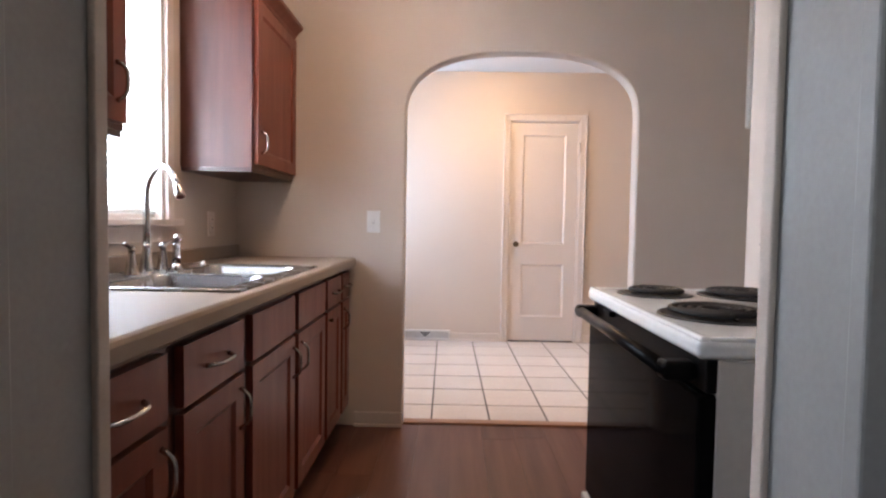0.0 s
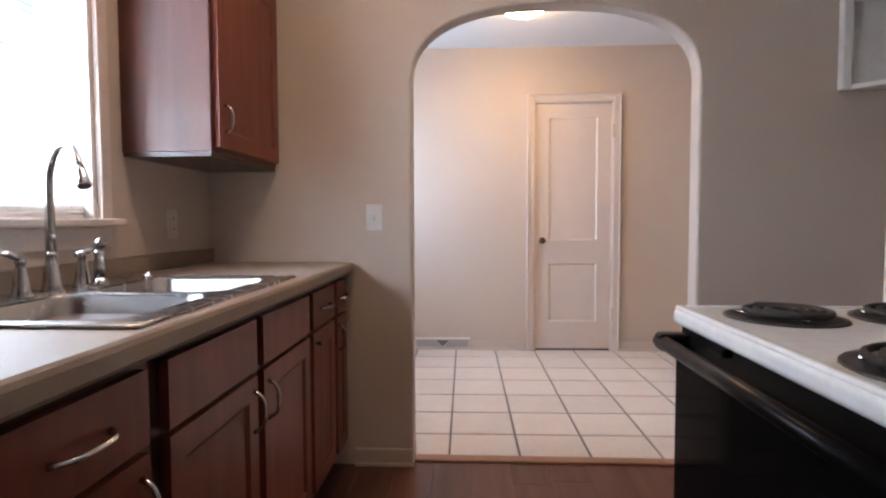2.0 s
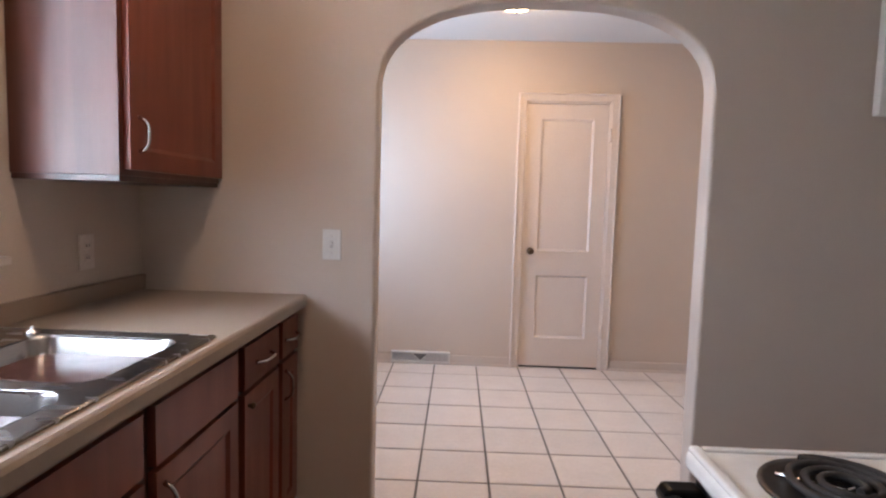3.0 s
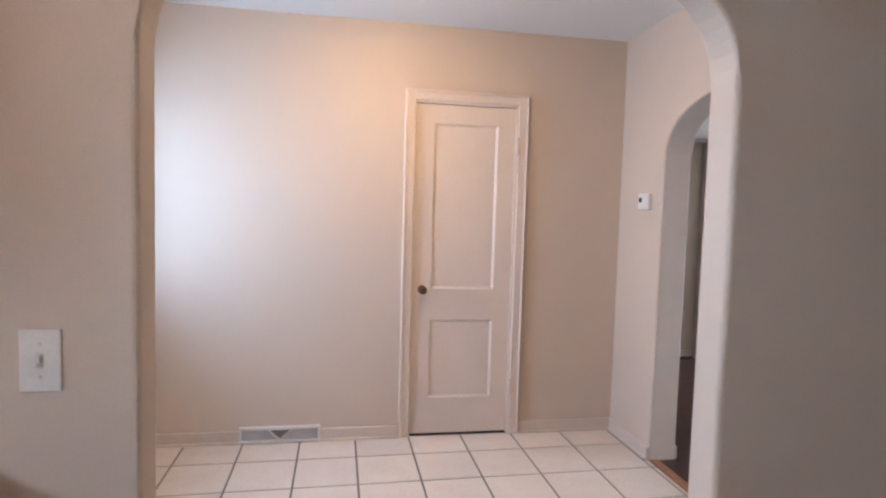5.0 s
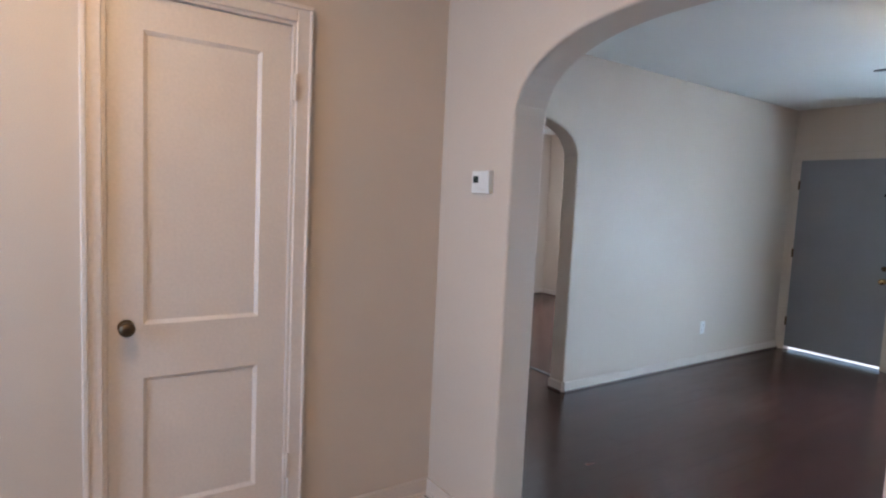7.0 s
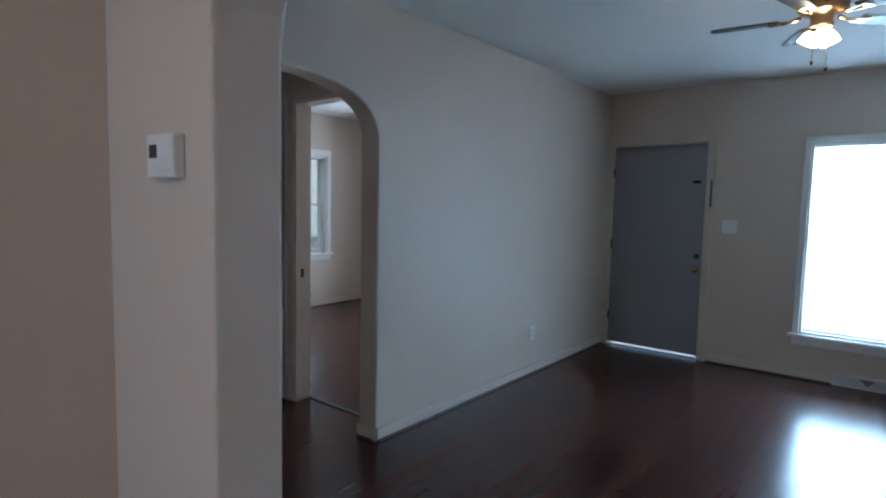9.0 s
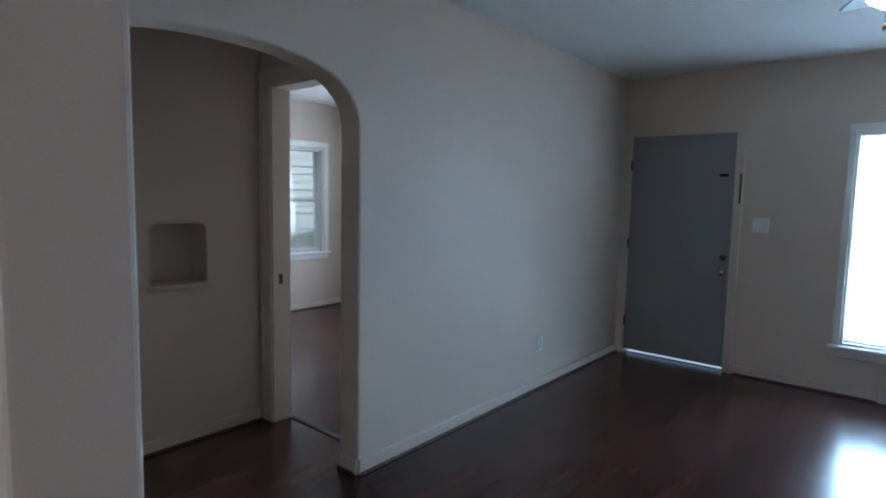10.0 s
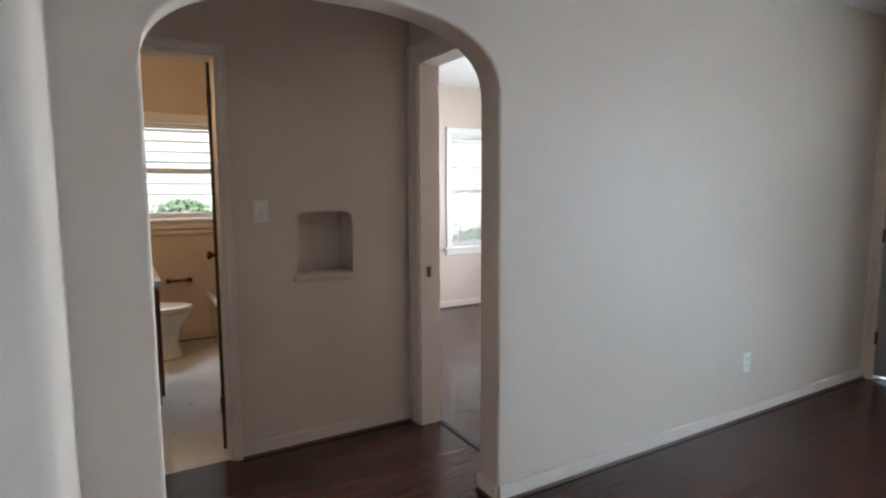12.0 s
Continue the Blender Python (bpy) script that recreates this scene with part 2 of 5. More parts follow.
def tube(bm, points, radius, steps=10, taper=None):
    """A round bar along points; taper: radius at each point."""
    points = [Vector(p) for p in points]
    rings = []
    side = None
    for k, p in enumerate(points):
        ahead = (points[min(k + 1, len(points) - 1)] - points[max(k - 1, 0)]).normalized()
        if side is None:
            side = ahead.orthogonal().normalized()
        side = (side - ahead * side.dot(ahead)).normalized()
        other = ahead.cross(side)
        r = taper[k] if taper else radius
        rings.append([bm.verts.new(p + (side * math.cos(math.tau * n / steps) + other * math.sin(math.tau * n / steps)) * r) for n in range(steps)])
    for lo, hi in zip(rings, rings[1:]):
        for n in range(steps):
            bm.faces.new((lo[n], lo[(n + 1) % steps], hi[(n + 1) % steps], hi[n])).smooth = True
    bm.faces.new(rings[0][::-1])
    bm.faces.new(rings[-1])
    return bm


def prism(bm, outline, m, depth):
    """A flat outline (x, y) pushed out along z by depth, placed by m."""
    lo = [bm.verts.new(m @ Vector((x, y, 0))) for x, y in outline]
    hi = [bm.verts.new(m @ Vector((x, y, depth))) for x, y in outline]
    bm.faces.new(lo[::-1])
    bm.faces.new(hi)
    for k in range(len(lo)):
        n = (k + 1) % len(lo)
        bm.faces.new((lo[k], lo[n], hi[n], hi[k]))
    return bm


def mesh_of(name, bm, material_of):
    bmesh.ops.recalc_face_normals(bm, faces=bm.faces)
    data = bpy.data.meshes.new(name)
    bm.to_mesh(data)
    bm.free()
    data.materials.append(material_of)
    return data


def thing(name, base, label, category, group="", kind=""):
    """An Empty at the base of a thing; its parts are built in world metres."""
    ob = new(name)
    ob.location = base
    ob.empty_display_size = 0.05
    return tagged(ob, label, category, group, kind)


def origin_of(ob):
    while ob.parent:
        ob = ob.parent
    return Vector(ob.location)


def part(name, bm, material_of, parent, label=""):
    bmesh.ops.translate(bm, vec=-origin_of(parent), verts=bm.verts)
    ob = new(name, mesh_of(name, bm, material_of))
    ob.parent = parent
    return tagged(ob, label)


def piece(name, data, place, parent, turn=0.0):
    """One of many alike pieces on shared mesh data."""
    ob = new(name, data)
    ob.parent = parent
    ob.matrix_local = Matrix.Translation(Vector(place) - origin_of(parent)) @ Matrix.Rotation(turn, 4, "Z")
    return ob


def single(name, bm, material_of, label, category, group="", kind="", base=None):
    base = Vector(base) if base else Vector((0, 0, 0))
    bmesh.ops.translate(bm, vec=-base, verts=bm.verts)
    ob = new(name, mesh_of(name, bm, material_of))
    ob.location = base
    return tagged(ob, label, category, group, kind)


# ---- walls ----


def arch(a, b, spring, top):
    """Opening with a flattened arch: sides to spring, then a bow up to top."""
    def height(u):
        s = min(1.0, abs((u - (a + b) / 2) / ((b - a) / 2)))
        return spring + (top - spring) * (1 - s ** 2.5) ** 0.42
    n = 40
    us = [(a + b) / 2 - (b - a) / 2 * math.cos(math.pi * k / n) for k in range(n + 1)]
    return dict(a=a, b=b, lo=None, height=height, us=us)


def hole(a, b, lo, hi):
    return dict(a=a, b=b, lo=lo, height=lambda u: hi, us=[a, b])


def wall(name, axis, u0, u1, v0, v1, label, holes=(), z0=-0.05, z1=2.50, soft=0.0, mat=None):
    """A wall along x or y from u0 to u1, v0 to v1 thick, with openings through it."""
    bm = bmesh.new()
    us = sorted({round(u, 5) for u in (u0, u1, *[u for h in holes for u in h["us"]])})
    levels = {u: {z0, z1} for u in us}
    for h in holes:
        for u in us:
            if h["a"] - 1e-6 <= u <= h["b"] + 1e-6:
                levels[u] |= {round(h["height"](u), 5)} | ({h["lo"]} if h["lo"] is not None else set())
    verts = {}

    def at(u, v, z):
        key = (u, v, round(z, 5))
        if key not in verts:
            verts[key] = bm.verts.new((u, v, z) if axis == "x" else (v, u, z))
        return verts[key]

    def column(u, lo, hi):
        return [z for z in sorted(levels[u]) if lo - 1e-6 <= z <= hi + 1e-6]

    def face(points):
        try:
            bm.faces.new(points)
        except ValueError:
            pass

    for a, b in zip(us, us[1:]):
        inside = next((h for h in holes if h["a"] < (a + b) / 2 < h["b"]), None)
        spans = [((z0, z1), (z0, z1))]
        if inside:
            ta, tb = round(inside["height"](a), 5), round(inside["height"](b), 5)
            spans = [((ta, z1), (tb, z1))]
            face([at(a, v0, ta), at(b, v0, tb), at(b, v1, tb), at(a, v1, ta)])
            if inside["lo"] is not None:
                lo = inside["lo"]
                spans.append(((z0, lo), (z0, lo)))
                face([at(a, v0, lo), at(b, v0, lo), at(b, v1, lo), at(a, v1, lo)])
        for (la, ha), (lb, hb) in spans:
            for v in (v0, v1):
                face([at(a, v, z) for z in column(a, la, ha)] + [at(b, v, z) for z in column(b, lb, hb)[::-1]])
        face([at(a, v0, z1), at(b, v0, z1), at(b, v1, z1), at(a, v1, z1)])
    for h in holes:
        for u in (h["a"], h["b"]):
            u = round(u, 5)
            zs = column(u, h["lo"] if h["lo"] is not None else z0, h["height"](u))
            face([at(u, v0, z) for z in zs] + [at(u, v1, z) for z in zs[::-1]])
    for u in (us[0], us[-1]):
        face([at(u, v0, z0), at(u, v0, z1), at(u, v1, z1), at(u, v1, z0)])
    ob = single(name, bm, mat or WALL, label, "wall", kind="structure")
    if soft:
        mod = ob.modifiers.new("soft_edges", "BEVEL")
        mod.width, mod.segments, mod.limit_method, mod.angle_limit = soft, 3, "ANGLE", radians(50)
        for p in ob.data.polygons:
            p.use_smooth = False
    return ob


W, D, L, E, N = -0.955, 2.25, 2.983, 6.90, 6.55
CEIL = 2.485
wall("wall_kitchen_arch", "x", -1.0, 2.10, 0.0, 0.10, "beige plaster wall with a wide arched opening", [arch(-0.057, 1.150, 1.672, 1.986)], soft=0.012)
wall("wall_dining_north", "x", -1.0, 2.10, D, D + 0.12, "smooth beige painted plaster wall behind the closet door", [hole(0.712, 1.351, None, 2.045)])
wall("wall_dining_east", "y", -4.6, 3.05, 2.045, 2.21, "beige plaster wall with an arch into the living room", [arch(0.505, 1.765, 1.70, 2.016)], soft=0.012)
wall("wall_living_north", "x", 2.12, 6.95, L, L + 0.14, "long plain painted living room wall with an arch", [arch(2.430, 3.705, 1.72, 2.018)], soft=0.012)
wall("wall_east", "y", -2.1, 6.75, E, E + 0.17, "painted front wall with door and tall windows",
     [hole(2.045, 2.930, None, 1.985), hole(0.575, 1.275, 0.37, 1.94), hole(-0.185, 0.495, 0.37, 1.94), hole(4.3, 5.3, 0.75, 2.05)])
wall("wall_west", "y", -4.6, 2.45, W - 0.17, W, "beige painted outer wall with windows",
     [hole(-4.2, -3.3, 0.95, 2.05), hole(-1.465, -0.740, 1.085, 2.15), hole(1.03, 2.03, 0.95, 2.05)])
wall("wall_kitchen_south_left", "x", -1.0, -0.262, -2.40, -2.24, "grey painted wall beside the kitchen doorway, shade in its colour", mat=JAMB)
wall("wall_kitchen_south_right", "x", 0.602, 2.08, -2.40, -2.24, "grey painted wall beside the kitchen doorway, shade in its colour", mat=JAMB)
wall("wall_kitchen_south_head", "x", -0.272, 0.612, -2.395, -2.245, "painted wall over the kitchen doorway", z0=2.06)
wall("wall_stove", "y", -2.30, -0.952, 1.238, 1.358, "pale painted short wall behind the stove", soft=0.006)
wall("wall_back_south", "x", -1.0, 2.1, -4.6, -4.48, "plain painted wall behind the start of the walk")
wall("wall_living_south", "x", 2.12, 6.95, -2.1, -1.98, "plain painted wall closing the living room")
wall("wall_hall_north", "x", 1.80, 3.92, 3.968, 4.088, "dim painted hall wall with a small niche", [hole(2.035, 2.785, None, 1.985), hole(3.136, 3.443, 0.905, 1.237)])
wall("wall_hall_west", "y", 3.05, 6.7, 1.78, 1.90, "plain painted wall closing hall and bathroom")
wall("wall_hall_east", "y", 3.05, 6.7, 3.80, 3.92, "painted wall with the bedroom doorway", [hole(3.16, 3.865, None, 2.035)])
wall("wall_north", "x", 1.8, 6.95, N, N + 0.17, "painted outer wall with bathroom and bedroom windows",
     [hole(2.42, 3.2, 1.10, 1.95), hole(5.61, 6.285, 0.69, 1.965)])
bm = new_box((-1.2, -4.7, CEIL), (2.21, 2.45, CEIL + 0.12))
box(bm, (2.21, -2.15, CEIL), (7.1, 6.9, CEIL + 0.12))
box(bm, (1.74, 2.45, CEIL), (2.21, 6.9, CEIL + 0.12))
single("ceiling", bm, CEILING, "flat white painted ceiling", "ceiling", kind="structure")
bm = new_box((-1.1, -4.6, -0.09), (2.21, 2.45, -0.012))
box(bm, (2.21, -2.1, -0.09), (7.02, 6.8, -0.012))
box(bm, (1.78, 2.45, -0.09), (2.21, 6.8, -0.012))
single("subfloor", bm, SUBFLOOR, "dark joint layer under the floor boards", "floor", kind="structure")

# ---- trim, doors and windows ----


def baseboard(a, b, side, mat=BASE, height=0.075, shoe=False):
    """A skirting board along a wall from a to b (x, y), proud towards side, with a rounded top edge."""
    (x0, y0), (x1, y1) = a, b
    t = 0.014
    bm = bmesh.new()
    if abs(y1 - y0) < 1e-6:
        box(bm, (x0, y0, -0.004), (x1, y0 + side * t, height), 0.004)
        foot = new_box((x0, y0 + side * (t - 0.002), -0.004), (x1, y0 + side * (t + 0.010), 0.014), 0.004)
    else:
        box(bm, (x0, y0, -0.004), (x0 + side * t, y1, height), 0.004)
        foot = new_box((x0 + side * (t - 0.002), y0, -0.004), (x0 + side * (t + 0.010), y1, 0.014), 0.004)
    middle = ((x0 + x1) / 2, (y0 + y1) / 2, 0)
    single("shoe_moulding", foot, SHOE if shoe else mat, "narrow moulding at the foot of the baseboard", "trim", kind="structure", base=middle)
    return single("baseboard", bm, mat, "painted wooden baseboard along the wall", "baseboard", kind="structure", base=((x0 + x1) / 2, (y0 + y1) / 2, 0))


for a, b, side in (
        ((W, D), (-0.275, D), -1), ((0.19, D), (0.648, D), -1), ((1.415, D), (2.045, D), -1),
        ((2.045, D), (2.045, 1.770), -1), ((2.045, 0.50), (2.045, 0.10), -1), ((W, 0.10), (W, D), 1),
        ((-0.315, 0.0), (-0.057, 0.0), -1), ((1.155, 0.0), (2.045, 0.0), -1)):
    baseboard(a, b, side)
for a, b, side in (
        ((3.710, L), (E, L), -1), ((2.21, L), (2.425, L), -1), ((E, 1.975), (E, 1.03), -1), ((E, 0.56), (E, -1.98), -1),
        ((2.822, 3.968), (3.80, 3.968), -1), ((2.21, 1.770), (2.21, L), 1), ((3.92, N), (E, N), -1),
        ((1.90, N), (3.80, N), -1), ((E, 3.12), (E, N), -1),
        ((3.705, L + 0.002), (3.705, L + 0.14), -1)):
    baseboard(a, b, side, shoe=True)


def casing(name, m, width, top, wide, mat, label, floor=0.0):
    """Door casing: two legs and a head with a back band, in a wall's own coordinates (u along, w out of the room, z up)."""
    ob = thing(name, m @ Vector((0, 0, 0)), label, "door trim", kind="structure")
    for u0, u1 in ((-wide, 0.0), (width, width + wide)):
        bm = new_box((u0, -0.016, floor), (u1, 0.0, top + wide), 0.004)
        outer = u0 if u0 < 0 else u1
        box(bm, (outer - 0.006, -0.026, floor), (outer + 0.012 if u0 < 0 else outer + 0.006, 0.0, top + wide + 0.006), 0.004)
        box(bm, (0.0 if u0 < 0 else width - 0.012, -0.004, floor), (0.012 if u0 < 0 else width, 0.12, top), 0.0)
        bmesh.ops.transform(bm, matrix=m, verts=bm.verts)
        part("casing_leg", bm, mat, ob)
    bm = new_box((0.0, -0.016, top), (width, 0.0, top + wide), 0.004)
    box(bm, (-wide - 0.006, -0.027, top + wide - 0.008), (width + wide + 0.006, 0.0, top + wide + 0.008), 0.004)
    box(bm, (0.012, -0.004, top - 0.012), (width - 0.012, 0.12, top), 0.0)
    bmesh.ops.transform(bm, matrix=m, verts=bm.verts)
    part("casing_head", bm, mat, ob)
    return ob


def facing_north(x, y):
    """Wall seen looking along +y: u to +x, w to +y."""
    return Matrix.Translation((x, y, 0))


def facing_east(x, y):
    """Wall seen looking along +x: u to -y, w to +x."""
    return Matrix(((0, 1, 0, x), (-1, 0, 0, y), (0, 0, 1, 0), (0, 0, 0, 1)))


def facing_west(x, y):
    """Wall seen looking along -x: u to +y, w to -x."""
    return Matrix(((0, -1, 0, x), (1, 0, 0, y), (0, 0, 1, 0), (0, 0, 0, 1)))


def panel_ring(bm, x0, x1, z0, z1, y, depth, rim):
    """A sunk panel: sloping moulding from the face at y down to depth behind it."""
    outer = [(x0, z0), (x1, z0), (x1, z1), (x0, z1)]
    inner = [(x0 + rim, z0 + rim), (x1 - rim, z0 + rim), (x1 - rim, z1 - rim), (x0 + rim, z1 - rim)]
    ov = [bm.verts.new((x, y, z)) for x, z in outer]
    iv = [bm.verts.new((x, y + depth, z)) for x, z in inner]
    for k in range(4):
        n = (k + 1) % 4
        bm.faces.new((ov[k], ov[n], iv[n], iv[k]))
    bm.faces.new(iv)


def panelled_slab(w, h, thick, panels, depth=0.010, rim=0.016):
    """A door leaf with sunk panels on its front (u, z), w into the wall from 0 to thick."""
    bm = bmesh.new()
    xs = sorted({0.0, w, *[p[0] for p in panels], *[p[1] for p in panels]})
    zs = sorted({0.0, h, *[p[2] for p in panels], *[p[3] for p in panels]})
    grid = {(x, z): bm.verts.new((x, 0, z)) for x in xs for z in zs}
    for x0, x1 in zip(xs, xs[1:]):
        for z0, z1 in zip(zs, zs[1:]):
            if not any(p[0] <= x0 and x1 <= p[1] and p[2] <= z0 and z1 <= p[3] for p in panels):
                bm.faces.new((grid[x0, z0], grid[x1, z0], grid[x1, z1], grid[x0, z1]))
    for p in panels:
        panel_ring(bm, *p, 0.0, depth, rim)
    box(bm, (0, 0.0125, 0), (w, thick, h))
    for (x0, x1), (z0, z1) in (((0, w), (0, 0)), ((0, w), (h, h))):
        vs = [bm.verts.new(c) for c in ((x0, 0, z0), (x1, 0, z0), (x1, 0.0125, z0), (x0, 0.0125, z0))]
        bm.faces.new(vs)
    for x in (0, w):
        vs = [bm.verts.new(c) for c in ((x, 0, 0), (x, 0, h), (x, 0.0125, h), (x, 0.0125, 0))]
        bm.faces.new(vs)
    bmesh.ops.remove_doubles(bm, verts=bm.verts, dist=1e-5)
    return bm


def knob(bm, centre, out, radius=0.027):
    """A round door knob on a rose, standing out of the face along out."""
    m = Matrix.Translation(centre) @ Vector((0, 0, 1)).rotation_difference(Vector(out)).to_matrix().to_4x4()
    lathe(bm, [(radius, 0), (radius, 0.004), (0.012, 0.008), (0.010, 0.03), (radius * 0.75, 0.036), (radius, 0.048), (radius * 0.9, 0.058), (radius * 0.4, 0.064)], m)
    return bm


for x, s in ((-0.262, 1), (0.602, -1)):
    single("doorway_bead", new_box((x, -2.265, -0.004), (x + s * 0.010, -2.238, 2.06), 0.003), WALL, "narrow painted bead on the kitchen doorway jamb", "door trim", kind="structure", base=(x, -2.25, 0))
    single("doorway_stop", new_box((x - s * 0.06, -2.425, -0.004), (x + s * 0.006, -2.398, 2.10), 0.004), JAMB, "casing on the kitchen doorway, shade in its grey colour", "door trim", kind="structure", base=(x, -2.41, 0))

# closet door of the dining room
m = facing_north(0.712, D)
casing("door_casing_closet", m, 0.639, 2.045, 0.054, TRIM, "cream painted wooden casing round the closet door")
door = thing("door_1", (1.03, D, 0), "closed cream two-panel wooden closet door", "door", kind="structure")
bm = panelled_slab(0.611, 2.018, 0.035, [(0.108, 0.503, 0.223, 0.712), (0.108, 0.503, 0.903, 1.906)], depth=0.011, rim=0.014)
bmesh.ops.transform(bm, matrix=facing_north(0.726, D + 0.012) @ Matrix.Translation((0, 0, 0.012)), verts=bm.verts)
leaf = part("door_leaf", bm, TRIM, door)
part("door_knob", knob(bmesh.new(), (0.781, D + 0.012, 0.912), (0, -1, 0), 0.026), BRONZE, door, "aged bronze round knob")
for z in (0.30, 1.80):
    bm = new_box((1.332, D - 0.018, z - 0.045), (1.360, D - 0.001, z + 0.045), 0.002)
    lathe(bm, [(0.006, -0.05), (0.006, 0.05)], Matrix.Translation((1.346, D - 0.020, z)), 10)
    part("hinge", bm, TRIM, door, "painted-over butt hinge")
# Black sheet in place of the closet's shade at the door gaps.
single("closet_dark", new_box((0.70, D + 0.06, 0.0), (1.363, D + 0.11, 2.045)), SLOT, "black panel standing in for closet shade behind the shut door", "backing", kind="structure")

# front door
door = thing("door_2", (E, 2.487, 0), "closed blue-grey painted flat front door", "door", kind="structure")
m = facing_east(E, 2.930)
casing("door_casing_front", m, 0.885, 1.985, 0.05, WALL, "painted casing round the front door")
part("door_leaf", new_box((E + 0.02, 2.059, 0.030), (E + 0.062, 2.916, 1.974), 0.003), GREY_DOOR, door)
part("door_knob", knob(bmesh.new(), (E + 0.02, 2.108, 0.83), (-1, 0, 0), 0.027), BRASS, door, "shiny brass door knob")
bm = lathe(bmesh.new(), [(0.026, 0), (0.024, 0.012), (0.010, 0.014), (0.008, 0.02)], Matrix.Translation((E + 0.02, 2.110, 0.95)) @ Matrix.Rotation(radians(-90), 4, "Y"))
part("deadbolt", bm, BRONZE, door, "dark deadbolt thumb turn")
part("door_viewer", new_box((E + 0.014, 2.105, 1.617), (E + 0.021, 2.175, 1.640), 0.002), BLACK, door, "small dark name slot")
part("door_chain", tube(new_box((E - 0.024, 2.000, 1.40), (E - 0.015, 2.014, 1.64), 0.002), [(E - 0.03, 2.007, 1.62), (E - 0.032, 2.004, 1.5), (E - 0.03, 2.007, 1.42)], 0.004, 6), BLACK, door, "dark door chain track")
for z in (0.3, 1.02, 1.72):
    part("hinge", new_box((E - 0.003, 2.907, z - 0.045), (E + 0.021, 2.927, z + 0.045), 0.003), BRONZE, door)

# bathroom door, standing open
casing("door_casing_bath", facing_north(2.035, 3.968), 0.75, 1.985, 0.034, TRIM, "cream painted casing round the bathroom doorway")
door = thing("door_3", (2.758, 4.10, 0), "brown wooden bathroom door standing open, edge shade in its colour", "door", kind="structure")
swing = Matrix.Translation((2.758, 4.10, 0.012)) @ Matrix.Rotation(radians(80.5), 4, "Z")
bm = panelled_slab(0.69, 1.96, 0.035, [(0.10, 0.59, 0.22, 0.72), (0.10, 0.59, 0.92, 1.86)])
bmesh.ops.transform(bm, matrix=swing @ Matrix.Translation((0, -0.035, 0)), verts=bm.verts)
part("door_leaf", bm, DOOR_BROWN, door)
bm = knob(bmesh.new(), (0.625, 0.0, 0.95), (0, 1, 0), 0.027)
knob(bm, (0.625, -0.035, 0.95), (0, -1, 0), 0.027)
bmesh.ops.transform(bm, matrix=swing, verts=bm.verts)
part("door_knob", bm, BRONZE, door, "dark bronze round knob")
for z in (0.25, 1.80):
    part("hinge", new_box((2.752, 4.080, z - 0.045), (2.776, 4.102, z + 0.045), 0.003), BRONZE, door)

# bedroom doorway
casing("door_casing_bedroom", facing_east(3.80, 3.865), 0.705, 2.035, 0.085, TRIM, "cream painted casing round the bedroom doorway")
single("strike_plate", new_box((3.835, 3.848, 0.86), (3.86, 3.8535, 0.92), 0.001), BRONZE, "dark latch plate on the bedroom door jamb", "strike plate", kind="structure", base=(3.85, 3.85, 0.86))
single("threshold_bedroom", new_box((3.902, 3.175, -0.01), (3.935, 3.85, 0.006), 0.003), SLOT, "dark strip across the bedroom doorway", "threshold", kind="structure", base=(3.92, 3.5, 0))

# niche in the hall wall
NX0, NX1, NZ0, NZ1, NY = 3.136, 3.443, 0.905, 1.237, 3.968
niche = thing("niche", (3.29, NY, NZ0), "small recessed telephone niche with a rounded top", "niche", kind="structure")
part("niche_back", new_box((NX0 - 0.02, NY + 0.17, NZ0 - 0.015), (NX1 + 0.02, NY + 0.19, NZ1 + 0.02)), WALL, niche)
bm = bmesh.new()
for a, b in (((NX0 - 0.02, NZ0 - 0.015), (NX0, NZ1 + 0.02)), ((NX1, NZ0 - 0.015), (NX1 + 0.02, NZ1 + 0.02)), ((NX0, NZ0 - 0.015), (NX1, NZ0)), ((NX0, NZ1), (NX1, NZ1 + 0.02))):
    box(bm, (a[0], NY + 0.12, a[1]), (b[0], NY + 0.17, b[1]))
part("niche_lining", bm, WALL, niche)
for x, s in ((NX0, 1), (NX1, -1)):
    bm = prism(bmesh.new(), [(0, 0.002)] + [(s * 0.045 * (1 - math.cos(radians(d))), -0.045 * (1 - math.sin(radians(d)))) for d in range(0, 91, 15)],
               Matrix.Translation((x, NY + 0.171, NZ1 - 0.0005)) @ Matrix.Rotation(radians(90), 4, "X"), 0.168)
    part("niche_corner", bm, WALL, niche)
part("niche_ledge", new_box((NX0 - 0.02, NY - 0.018, NZ0 - 0.025), (NX1 + 0.02, NY + 0.168, NZ0 + 0.002), 0.006, 3), WALL, niche, "narrow painted ledge")


